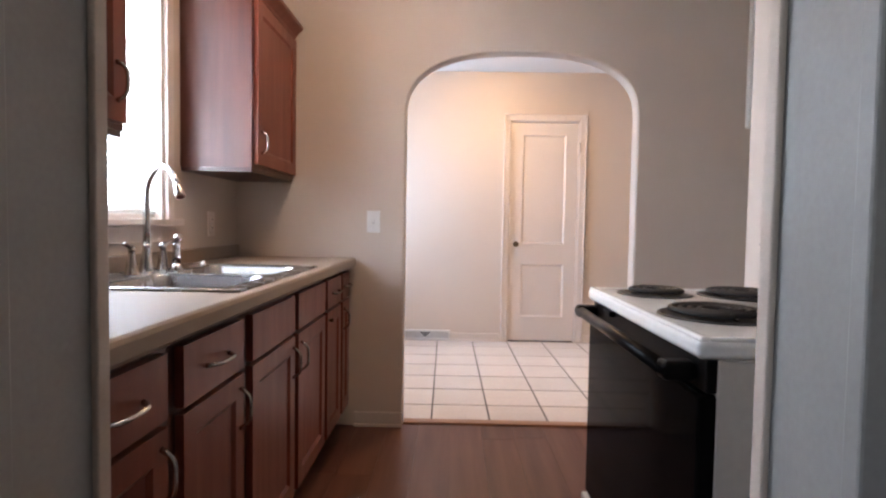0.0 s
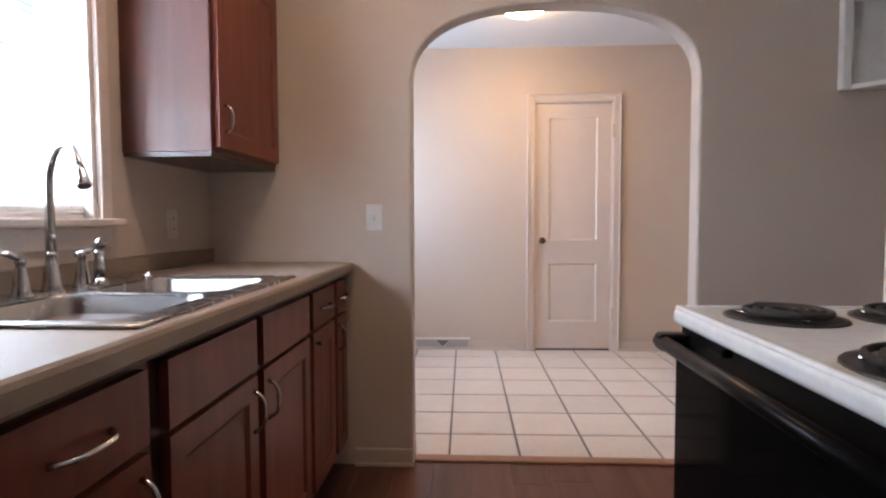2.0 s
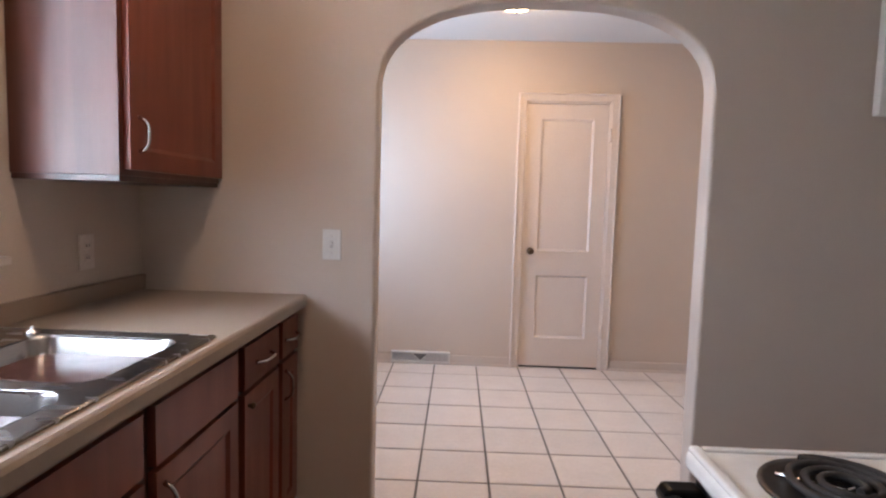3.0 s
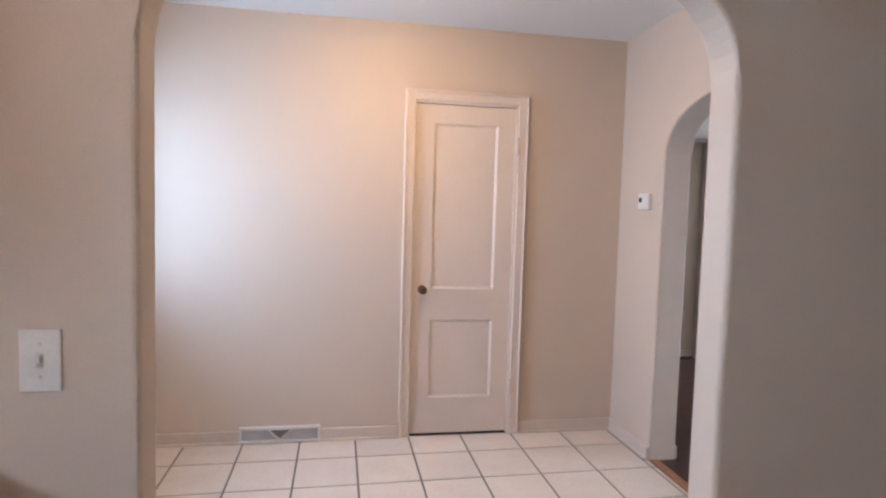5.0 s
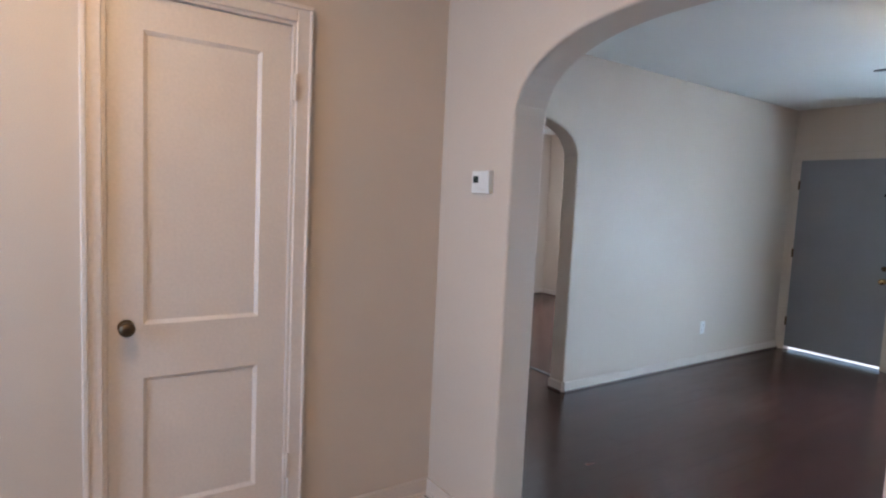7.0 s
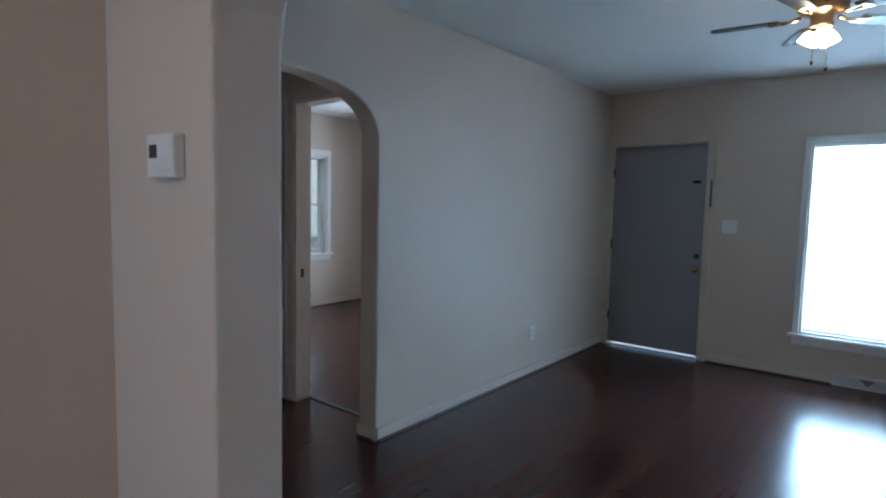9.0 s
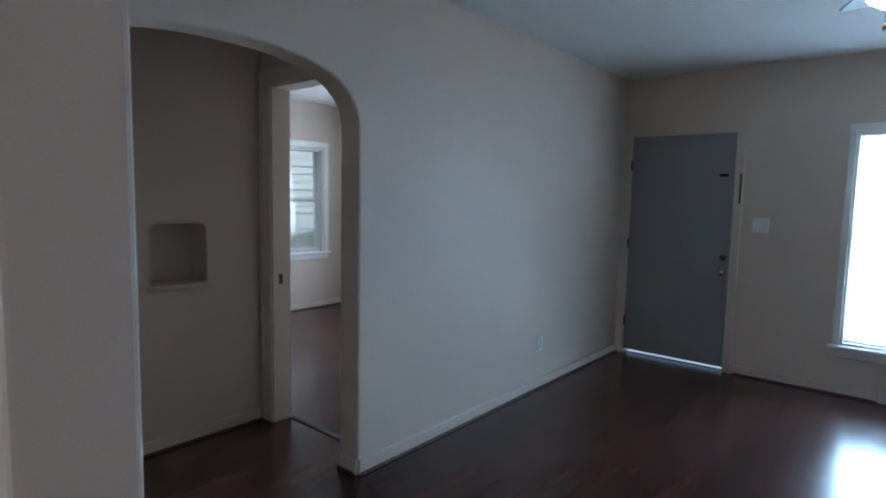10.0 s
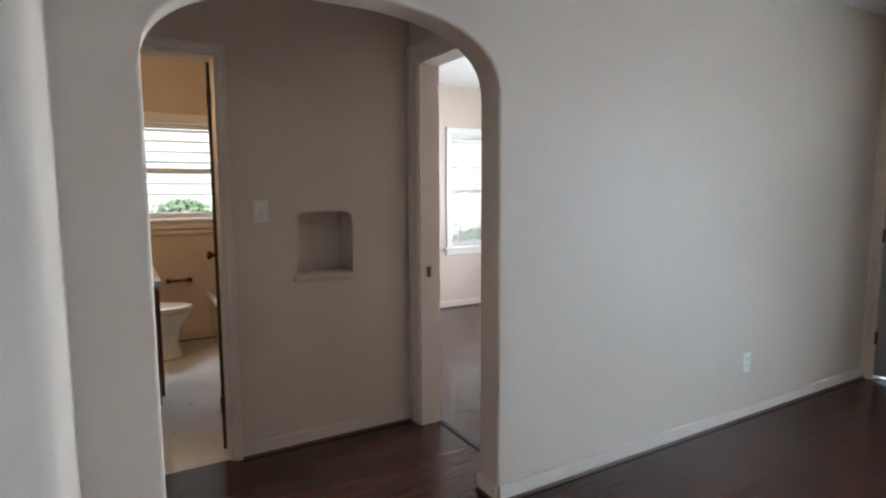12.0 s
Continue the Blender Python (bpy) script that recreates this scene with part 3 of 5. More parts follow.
def window(name, m, width, z0, z1, label, wide=0.055, mat=WHITE, deep=0.17, stool=True):
    """A double-hung window in a wall opening: casing, stool, apron, two sashes and panes."""
    ob = thing(name, m @ Vector((width / 2, 0, z0)), label, "window", kind="structure")

    def add(label_of, bm, mat_of, parent=ob):
        bmesh.ops.transform(bm, matrix=m, verts=bm.verts)
        return part(label_of, bm, mat_of, parent)

    bm = bmesh.new()
    for u0, u1 in ((-wide, 0), (width, width + wide)):
        box(bm, (u0, -0.018, z0), (u1, 0, z1), 0.004)
    box(bm, (-wide, -0.020, z1), (width + wide, 0, z1 + wide), 0.004)
    add("window_casing", bm, mat)
    if stool:
        bm = new_box((-wide - 0.03, -0.045, z0 - 0.022), (width + wide + 0.03, 0.03, z0 + 0.003), 0.006, 3)
        box(bm, (-wide, -0.016, z0 - 0.085), (width + wide, 0, z0 - 0.022), 0.004)
        add("window_sill", bm, mat)
    bm = bmesh.new()
    for u0, u1 in ((0, 0.018), (width - 0.018, width)):
        box(bm, (u0, 0.0, z0), (u1, deep - 0.01, z1))
    box(bm, (0.018, 0.0, z1 - 0.018), (width - 0.018, deep - 0.01, z1))
    box(bm, (0.018, 0.03, z0), (width - 0.018, deep - 0.01, z0 + 0.015))
    add("window_frame", bm, mat)
    mid = (z0 + z1) / 2
    for lo, hi, w in ((mid - 0.02, z1 - 0.018, 0.105), (z0 + 0.015, mid + 0.02, 0.070)):
        bm = bmesh.new()
        for u0, u1 in ((0.018, 0.055), (width - 0.055, width - 0.018)):
            box(bm, (u0, w, lo), (u1, w + 0.03, hi), 0.003)
        for a, b in ((lo, lo + 0.042), (hi - 0.038, hi)):
            box(bm, (0.055, w, a), (width - 0.055, w + 0.03, b), 0.003)
        sash = add("sash", bm, mat)
        pane = add("pane", new_box((0.052, w + 0.013, lo + 0.038), (width - 0.052, w + 0.017, hi - 0.034)), GLASS, sash)
        pane.visible_shadow = False
    return ob


def blind(m, width, top, bottom, tilt, label, pitch=0.0215, w=0.036, wand=True):
    """A mini blind: head rail, slats on ladder cords, bottom rail and a tilt wand."""
    ob = thing("window_blind", m @ Vector((width / 2, w, top)), label, "blind")

    def add(name, bm, mat_of, note=""):
        bmesh.ops.transform(bm, matrix=m, verts=bm.verts)
        return part(name, bm, mat_of, ob, note)

    add("head_rail", new_box((0.004, w - 0.014, top - 0.026), (width - 0.004, w + 0.014, top), 0.002), PLASTIC)
    add("bottom_rail", new_box((0.006, w - 0.012, bottom), (width - 0.006, w + 0.012, bottom + 0.014), 0.003), PLASTIC)
    for u in (0.12, width - 0.12):
        add("ladder_cord", tube(bmesh.new(), [(u, w - 0.0125, bottom), (u, w - 0.0125, top - 0.02)], 0.0012, 5), PLASTIC)
    if wand:
        add("tilt_wand", tube(bmesh.new(), [(width - 0.06, w - 0.022, top - 0.03), (width - 0.055, w - 0.03, top - 0.92)], 0.003, 6), PLASTIC)
        add("wand_grip", tube(bmesh.new(), [(width - 0.055, w - 0.03, top - 0.92), (width - 0.055, w - 0.03, top - 1.055)], 0.008, 8, [0.006, 0.009]), BRONZE, "dark grip of the tilt wand")
    bm = bmesh.new()
    half = width / 2 - 0.006
    c, s = math.cos(tilt), math.sin(tilt)
    rows = []
    for q in (-1, -0.33, 0.33, 1):
        crown = 0.0022 * (1 - q * q)
        p, z = 0.0125 * q * c - crown * s, 0.0125 * q * s + crown * c
        rows.append([(bm.verts.new((-half, p, z)), bm.verts.new((half, p, z)))])
    for a, b in zip(rows, rows[1:]):
        bm.faces.new((a[0][0], a[0][1], b[0][1], b[0][0])).smooth = True
    turned = m.to_3x3().to_4x4()
    bmesh.ops.transform(bm, matrix=turned, verts=bm.verts)
    data = mesh_of("slat", bm, SLAT)
    z = bottom + 0.03
    while z < top - 0.035:
        piece("slat", data, m @ Vector((width / 2, w, z)), ob)
        z += pitch
    return ob


m = facing_west(W, -1.465)
window("window_1", m, 0.725, 1.085, 2.15, "white painted kitchen window over the sink", wide=0.05, mat=TRIM)
blind(m, 0.69, 2.13, 1.105, radians(42), "white mini blind glowing with daylight over the sink", wand=False).location.y += 0.02
m = facing_west(W, 1.03)
window("window_2", m, 1.0, 0.95, 2.05, "dining room window beside the arch", mat=TRIM)
m = facing_east(E, 1.275)
window("window_3", m, 0.70, 0.37, 1.94, "tall front window with a bright blind", wide=0.045)
blind(m, 0.65, 1.925, 0.40, radians(40), "white mini blind bright with daylight").location.y -= 0.017
m = facing_east(E, 0.495)
window("window_4", m, 0.68, 0.37, 1.94, "tall front window with a bright blind", wide=0.03)
blind(m, 0.65, 1.925, 0.40, radians(40), "white mini blind bright with daylight").location.y -= 0.017
m = facing_north(2.42, N)
bath_window = window("window_5", m, 0.78, 1.10, 1.95, "white bathroom window looking on greenery", wide=0.06)
for z in (1.600, 1.690, 1.780, 1.870):
    bm = new_box((0.05, 0.098, z - 0.006), (0.73, 0.112, z + 0.006), 0.002)
    bmesh.ops.transform(bm, matrix=m, verts=bm.verts)
    part("glazing_bar", bm, WHITE, bath_window)
m = facing_north(5.61, N)
window("window_6", m, 0.675, 0.69, 1.965, "white bedroom window looking on greenery", wide=0.065)
blind(m, 0.635, 1.945, 0.715, radians(24), "lowered white mini blind in the bedroom window", wand=False).location.x += 0.02
m = facing_west(W, -4.2)
window("window_8", m, 0.9, 0.95, 2.05, "unseen white window added to light the room before the kitchen", mat=TRIM)
m = facing_east(E, 5.3)
window("window_7", m, 1.0, 0.75, 2.05, "unseen white front window added to light the bedroom", wide=0.06)

# ---- kitchen ----


def bar_pull(bm, a, b, out, stand=0.028, r=0.0045):
    """A bowed bar handle from a to b, standing out along out."""
    a, b, out = Vector(a), Vector(b), Vector(out)
    pts = []
    for k in range(13):
        s = k / 12
        lift = stand * (1 - (2 * s - 1) ** 4)
        pts.append(a.lerp(b, s) + out * lift)
    tube(bm, pts, r, 8, [r * (1.35 if k in (0, 12) else 1.0 + 0.15 * math.sin(math.pi * k / 12)) for k in range(13)])
    return bm


def cabinet_front(y0, y1, z0, z1, x, rim=0.055, sunk=0.008, thick=0.019):
    """A framed front facing +x."""
    bm = panelled_slab(y1 - y0, z1 - z0, thick, [(rim, y1 - y0 - rim, rim, z1 - z0 - rim)] if rim else [], sunk, 0.012)
    bmesh.ops.transform(bm, matrix=facing_west(x, y0) @ Matrix.Translation((0, 0, z0)), verts=bm.verts)
    return bm


XF = -0.343


def base_cabinet(y0, y1, fronts, label):
    """Base cabinet: carcass with face frame and toe kick; fronts: (y0, y1, kind, handle side)."""
    ob = thing("base_cabinet", ((W + XF) / 2, (y0 + y1) / 2, 0), label, "cabinet", "base cabinets under the counter")
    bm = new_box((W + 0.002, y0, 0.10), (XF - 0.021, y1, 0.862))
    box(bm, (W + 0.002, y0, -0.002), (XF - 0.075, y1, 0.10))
    part("body", bm, CHERRY_SHADE, ob, "cherry face frame with the gaps' shade in its colour")
    for a, b, drawer_pull, door_pull in fronts:
        part("drawer_front", cabinet_front(a, b, 0.702, 0.830, XF, rim=0.0), CHERRY, ob)
        front = part("door", cabinet_front(a, b, 0.125, 0.688, XF), CHERRY, ob)
        if drawer_pull:
            mid = (a + b) / 2
            part("handle", bar_pull(bmesh.new(), (XF, mid - 0.064, 0.764), (XF, mid + 0.064, 0.764), (1, 0, 0)), CHROME, ob, "satin nickel bar pull")
        if door_pull:
            y = a + 0.028 if door_pull < 0 else b - 0.028
            part("handle", bar_pull(bmesh.new(), (XF, y, 0.550), (XF, y, 0.655), (1, 0, 0)), CHROME, front, "satin nickel bar pull")
    return ob


base_cabinet(-2.236, -1.880, [(-2.215, -1.912, True, 1)], "cherry base cabinet with a drawer beside the doorway")
base_cabinet(-1.879, -1.486, [(-1.848, -1.518, True, 1)], "cherry base cabinet with a drawer and nickel pulls")
base_cabinet(-1.485, -0.556, [(-1.454, -1.040, False, 1), (-0.995, -0.578, False, -1)], "cherry sink base cabinet with two doors")
base_cabinet(-0.555, -0.216, [(-0.532, -0.236, True, 0)], "cherry base cabinet with a drawer and door")
base_cabinet(-0.215, -0.012, [(-0.196, -0.022, True, -1)], "narrow cherry base cabinet against the arch wall")

# Small dark stud made up in place of the door's empty handle hole.
single("cabinet_knob", lathe(bmesh.new(), [(0.006, 0), (0.005, 0.006), (0.010, 0.012), (0.009, 0.018), (0.003, 0.021)], Matrix.Translation((XF, -0.505, 0.652)) @ Matrix.Rotation(radians(90), 4, "Y"), 12), BRONZE, "tiny dark stud standing in for an empty handle hole", "knob", base=(XF, -0.505, 0.652))

# worktop with a cut-out for the sink, and its upstand
SX0, SX1, SY0, SY1 = -0.905, -0.352, -1.535, -0.705
top = thing("countertop", (-0.6, -1.07, 0.86), "mottled beige laminate countertop with a rolled edge", "countertop")
bm = bmesh.new()
box(bm, (W + 0.002, -2.236, 0.864), (SX0 + 0.02, -0.003, 0.900))
box(bm, (SX0 + 0.02, -2.236, 0.864), (SX1 - 0.02, SY0 + 0.02, 0.900))
box(bm, (SX0 + 0.02, SY1 - 0.02, 0.864), (SX1 - 0.02, -0.003, 0.900))
box(bm, (SX1 - 0.02, -2.236, 0.864), (-0.337, -0.003, 0.900))
bmesh.ops.remove_doubles(bm, verts=bm.verts, dist=1e-4)
part("worktop", bm, COUNTER, top)
outline = [(0, 0.0), (0.012, 0.0), (0.020, -0.004), (0.024, -0.012), (0.024, -0.038), (0.018, -0.046), (0.0, -0.046)]
bm = prism(bmesh.new(), outline, Matrix(((1, 0, 0, -0.338), (0, 0, 1, -2.236), (0, 1, 0, 0.901), (0, 0, 0, 1))), 2.233)
part("front_edge", bm, COUNTER, top)
part("upstand", new_box((W + 0.002, -2.236, 0.901), (W + 0.022, -0.003, 0.960), 0.004), COUNTER, top)

# double sink
sink = thing("kitchen_sink", (-0.63, -1.12, 0.9), "double-bowl stainless steel drop-in sink in the counter", "sink")


def bowl(bm, x0, x1, y0, y1, z, depth):
    """A pressed bowl with round corners, open above; returns its rim."""
    def ring(inset, height, r):
        pts = []
        for cx, cy, start in ((x1 - inset - r, y1 - inset - r, 0), (x0 + inset + r, y1 - inset - r, 90), (x0 + inset + r, y0 + inset + r, 180), (x1 - inset - r, y0 + inset + r, 270)):
            for k in range(6):
                a = radians(start + 18 * k)
                pts.append(bm.verts.new((cx + r * math.cos(a), cy + r * math.sin(a), height)))
        return pts
    rings = [ring(0, z, 0.06), ring(0.006, z - 0.006, 0.058), ring(0.012, z - depth * 0.85, 0.055), ring(0.03, z - depth * 0.97, 0.045), ring(0.06, z - depth, 0.03)]
    for a, b in zip(rings, rings[1:]):
        for k in range(len(a)):
            n = (k + 1) % len(a)
            bm.faces.new((a[k], a[n], b[n], b[k])).smooth = True
    bm.faces.new(rings[-1]).smooth = True
    return rings[0]


bowls = ((-0.770, -0.402, -1.495, -1.145), (-0.770, -0.402, -1.100, -0.755))
for x0, x1, y0, y1 in bowls:
    bm = bmesh.new()
    bowl(bm, x0, x1, y0, y1, 0.9075, 0.17)
    part("bowl", bm, STEEL, sink)
    part("drain", lathe(bmesh.new(), [(0.045, 0), (0.043, 0.003), (0.03, 0.0015), (0.004, 0.0015)], Matrix.Translation(((x0 + x1) / 2, (y0 + y1) / 2, 0.7385))), CHROME, sink)
bm = bmesh.new()
for a, b in (((SX0, SY0), (-0.765, SY1)), ((-0.407, SY0), (SX1, SY1)), ((-0.765, SY0), (-0.407, -1.490)), ((-0.765, -1.150), (-0.407, -1.095)), ((-0.765, -0.760), (-0.407, SY1))):
    box(bm, (*a, 0.9005), (*b, 0.9070))
for x0, x1, y0, y1 in bowls:
    for cx, cy, sx, sy in ((x0, y0, 1, 1), (x1, y0, -1, 1), (x0, y1, 1, -1), (x1, y1, -1, -1)):
        pts = [(cx - sx * 0.004, cy - sy * 0.004)] + [(cx + sx * 0.06 * (1 - math.cos(radians(d))), cy + sy * 0.06 * (1 - math.sin(radians(d)))) for d in range(0, 91, 15)]
        prism(bm, pts, Matrix.Translation((0, 0, 0.902)), 0.0052)
part("sink_rim", bm, STEEL, sink)
box_edge = bmesh.new()
tube(box_edge, [(SX0, SY0, 0.904), (SX1, SY0, 0.904), (SX1, SY1, 0.904), (SX0, SY1, 0.904), (SX0, SY0, 0.904)], 0.0045, 8)
part("rolled_edge", box_edge, STEEL, sink)

# faucet, two handles and a sprayer on the sink ledge
FX, FY = -0.832, -1.095
faucet = thing("faucet", (FX, FY, 0.907), "tall gooseneck satin nickel kitchen faucet with two lever handles", "faucet")
BELL = [(0.027, 0), (0.027, 0.004), (0.022, 0.010), (0.0195, 0.030), (0.0155, 0.060), (0.0120, 0.085), (0.0135, 0.088), (0.0140, 0.092), (0.0120, 0.097)]
bm = lathe(bmesh.new(), BELL, Matrix.Translation((FX, FY, 0.907)))
way = Vector((0.83, -0.56, 0))
pts = [(FX, FY, 0.995), (FX, FY, 1.06), (FX, FY, 1.13)]
for k in range(1, 19):
    a = math.pi - k * math.pi * 0.86 / 18
    pts.append(Vector((FX, FY, 1.155)) + way * (0.098 + 0.098 * math.cos(a)) + Vector((0, 0, 0.104 * math.sin(a))))
end, back = pts[-1], (pts[-1] - pts[-2]).normalized()
tube(bm, pts, 0.0105, 14, [0.0118, 0.0112, 0.0106] + [0.0102 - 0.0001 * k for k in range(18)])
part("spout", bm, CHROME, faucet)
part("spray_head", tube(bmesh.new(), [end - back * 0.004, end + back * 0.012, end + back * 0.030, end + back * 0.046, end + back * 0.050], 0.012, 14, [0.0095, 0.0120, 0.0135, 0.0160, 0.0130]), CHROME, faucet)
for y, s, deep in ((FY - 0.112, -1, 0.014), (FY + 0.108, 1, 0.0)):
    x = FX + deep
    bm = lathe(bmesh.new(), [(0.025, 0), (0.025, 0.004), (0.020, 0.010), (0.0175, 0.030), (0.0125, 0.062), (0.0095, 0.074), (0.0120, 0.078), (0.0115, 0.086), (0.004, 0.092)], Matrix.Translation((x, y, 0.907)))
    tube(bm, [(x - 0.004, y - s * 0.016, 0.990), (x, y, 0.995), (x + 0.003, y + s * 0.022, 0.999), (x + 0.006, y + s * 0.044, 1.008), (x + 0.007, y + s * 0.056, 1.007)], 0.007, 10, [0.0065, 0.0085, 0.0060, 0.0075, 0.0045])
    part("lever_handle", bm, CHROME, faucet)
SPX, SPY = -0.785, -0.985
sprayer = thing("side_sprayer", (SPX, SPY, 0.907), "satin nickel side sprayer on the sink ledge", "sprayer")
part("base", lathe(bmesh.new(), [(0.024, 0), (0.024, 0.005), (0.017, 0.012), (0.0165, 0.022)], Matrix.Translation((SPX, SPY, 0.907))), CHROME, sprayer)
part("wand", lathe(bmesh.new(), [(0.0155, 0.020), (0.0135, 0.050), (0.0125, 0.082), (0.0145, 0.090), (0.0125, 0.096)], Matrix.Translation((SPX, SPY, 0.907))), CHROME, sprayer)
part("spray_head", tube(bmesh.new(), [(SPX - 0.014, SPY, 1.000), (SPX - 0.006, SPY, 1.008), (SPX + 0.008, SPY - 0.004, 1.022), (SPX + 0.016, SPY - 0.007, 1.029)], 0.012, 12, [0.008, 0.013, 0.015, 0.010]), CHROME, sprayer)
single("sink_hole_cap", lathe(bmesh.new(), [(0.02, 0), (0.019, 0.005), (0.006, 0.008), (0.006, 0.016), (0.002, 0.018)], Matrix.Translation((-0.795, -0.745, 0.907))), CHROME, "small nickel cap on the sink ledge", "cap", base=(-0.795, -0.745, 0.907))


def upper_cabinet(y0, y1, handle_side, label, crown=True):
    """Wall cabinet with a framed door and a crown moulding."""
    ob = thing("wall_cabinet", ((W - 0.64) / 2, (y0 + y1) / 2, 1.292), label, "cabinet", "wall cabinets beside the window")
    part("body", new_box((W + 0.002, y0, 1.308), (-0.650, y1, 2.06), 0.0015), CHERRY_SIDE, ob, "reddish cherry side darkened to offset strong window light")
    # Shade under the cabinet is put into the darker cherry colour.
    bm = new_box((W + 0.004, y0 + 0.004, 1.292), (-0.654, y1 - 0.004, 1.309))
    part("underside", bm, CHERRY_SHADE, ob)
    front = part("door", cabinet_front(y0 + 0.018, y1 - 0.018, 1.325, 2.02, -0.630), CHERRY, ob)
    y = y0 + 0.060 if handle_side < 0 else y1 - 0.060
    part("handle", bar_pull(bmesh.new(), (-0.630, y, 1.375), (-0.630, y, 1.470), (1, 0, 0)), CHROME, front, "satin nickel bar pull")
    if crown:
        outline = [(0, 0), (0.010, 0), (0.014, 0.012), (0.030, 0.030), (0.048, 0.045), (0.052, 0.060), (0, 0.060)]
        bm = prism(bmesh.new(), outline, Matrix(((1, 0, 0, -0.650), (0, 0, 1, y0 - 0.03), (0, 1, 0, 2.035), (0, 0, 0, 1))), y1 - y0 + 0.03)
        prism(bm, outline, Matrix(((0, 0, 1, W + 0.002), (-1, 0, 0, y0), (0, 1, 0, 2.035), (0, 0, 0, 1))), 0.31)
        part("crown", bm, CHERRY, ob, "stepped crown moulding")
    return ob


upper_cabinet(-0.610, -0.004, -1, "cherry wall cabinet beside the kitchen window")
upper_cabinet(-2.236, -1.530, 1, "cherry wall cabinet near the kitchen doorway")


def plate(name, centre, out, label, kind_of="switch", w=0.07, h=0.115, gangs=1, mat=PLASTIC):
    """A wall plate with toggle or outlet; out: 'x-', 'x+' or 'y-'."""
    ob = thing(name, centre, label, kind_of)
    m = {"y-": facing_north(centre[0], centre[1]), "x-": facing_east(centre[0], centre[1]), "x+": facing_west(centre[0], centre[1])}[out]

    def add(part_name, bm, mat_of):
        bmesh.ops.transform(bm, matrix=m @ Matrix.Translation((0, 0, centre[2])), verts=bm.verts)
        part(part_name, bm, mat_of, ob)

    add("plate", new_box((-w / 2, -0.006, -h / 2), (w / 2, 0.001, h / 2), 0.0025), mat)
    for g in range(gangs):
        u = (g - (gangs - 1) / 2) * 0.046
        for dz in ((-0.030, 0.030) if kind_of == "switch" else (0.0,)):
            add("screw", lathe(bmesh.new(), [(0.0034, 0), (0.0030, 0.0012), (0.001, 0.0014)], Matrix.Translation((u, -0.006, dz)) @ Matrix.Rotation(radians(90), 4, "X"), 10), VENT)
        if kind_of == "switch":
            add("toggle_slot", new_box((u - 0.006, -0.007, -0.013), (u + 0.006, -0.005, 0.013)), VENT_BACK)
            add("toggle", new_box((u - 0.004, -0.017, -0.002), (u + 0.004, -0.004, 0.011), 0.0015), PLASTIC)
        else:
            for dz in (-0.02, 0.02):
                add("socket", new_box((u - 0.016, -0.0075, dz - 0.013), (u + 0.016, -0.005, dz + 0.013), 0.004), mat)
                for du in (-0.006, 0.006):
                    # Raised dark blocks give the shade inside the slots.
                    add("slot", new_box((u + du - 0.001, -0.0085, dz - 0.004), (u + du + 0.001, -0.0070, dz + 0.006)), SLOT)
    return ob


plate("light_switch", (-0.222, 0.0, 1.092), "y-", "white toggle light switch on the beige arch wall")
plate("power_outlet", (W, -0.31, 1.068), "x+", "cream power outlet above the counter", "outlet", mat=TRIM)
plate("power_outlet", (5.485, L, 0.338), "y-", "white power outlet low on the living room wall", "outlet")
plate("light_switch", (E, 1.846, 1.232), "x-", "white double light switch beside the front door", "switch", w=0.116, gangs=2)
plate("light_switch", (2.964, 3.968, 1.245), "y-", "white toggle light switch on the hall wall")

# stove
Y0, Y1, XS = -2.018, -1.236, 0.617
stove = thing("stove", (0.92, -1.63, 0), "white electric coil stove with a black oven door", "stove")
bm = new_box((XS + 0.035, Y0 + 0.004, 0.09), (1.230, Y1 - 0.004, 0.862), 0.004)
part("body", bm, ENAMEL_SIDE, stove, "whitish enamel side panels with shade in the colour")
part("plinth", new_box((XS + 0.07, Y0 + 0.02, 0.0), (1.22, Y1 - 0.02, 0.10)), BLACK, stove)
bm = new_box((XS, Y0, 0.862), (1.230, Y1, 0.897), 0.013, 5)
part("cooktop", bm, ENAMEL, stove, "glossy white enamel top with a raised lip")
bm = bmesh.new()
for a, b in (((XS + 0.004, Y0 + 0.004), (XS + 0.022, Y1 - 0.004)), ((XS + 0.022, Y0 + 0.004), (1.15, Y0 + 0.020)), ((XS + 0.022, Y1 - 0.020), (1.15, Y1 - 0.004))):
    box(bm, (*a, 0.890), (*b, 0.9015), 0.005, 3)
part("cooktop_lip", bm, ENAMEL, stove)
door = part("oven_door", new_box((XS + 0.006, Y0 + 0.006, 0.268), (XS + 0.045, Y1 - 0.006, 0.800), 0.006, 3), BLACK_GLASS, stove, "black glass oven door")
part("vent_strip", new_box((XS + 0.018, Y0 + 0.006, 0.803), (XS + 0.045, Y1 - 0.006, 0.861), 0.003), BLACK, stove)
bm = bmesh.new()
tube(bm, [(XS - 0.028, Y1 - 0.012, 0.829), (XS - 0.031, (Y0 + Y1) / 2, 0.832), (XS - 0.028, Y0 + 0.050, 0.829)], 0.0145, 12)
for y in (Y1 - 0.030, Y0 + 0.066):
    box(bm, (XS - 0.040, y - 0.022, 0.812), (XS + 0.020, y + 0.022, 0.848), 0.010, 3)
part("door_handle", bm, BLACK, door, "black bar handle along the oven door")
bm = new_box((XS + 0.001, Y1 - 0.235, 0.845), (XS + 0.02, Y1 - 0.175, 0.860), 0.003)
part("latch", bm, BLACK, stove, "small dark door latch")
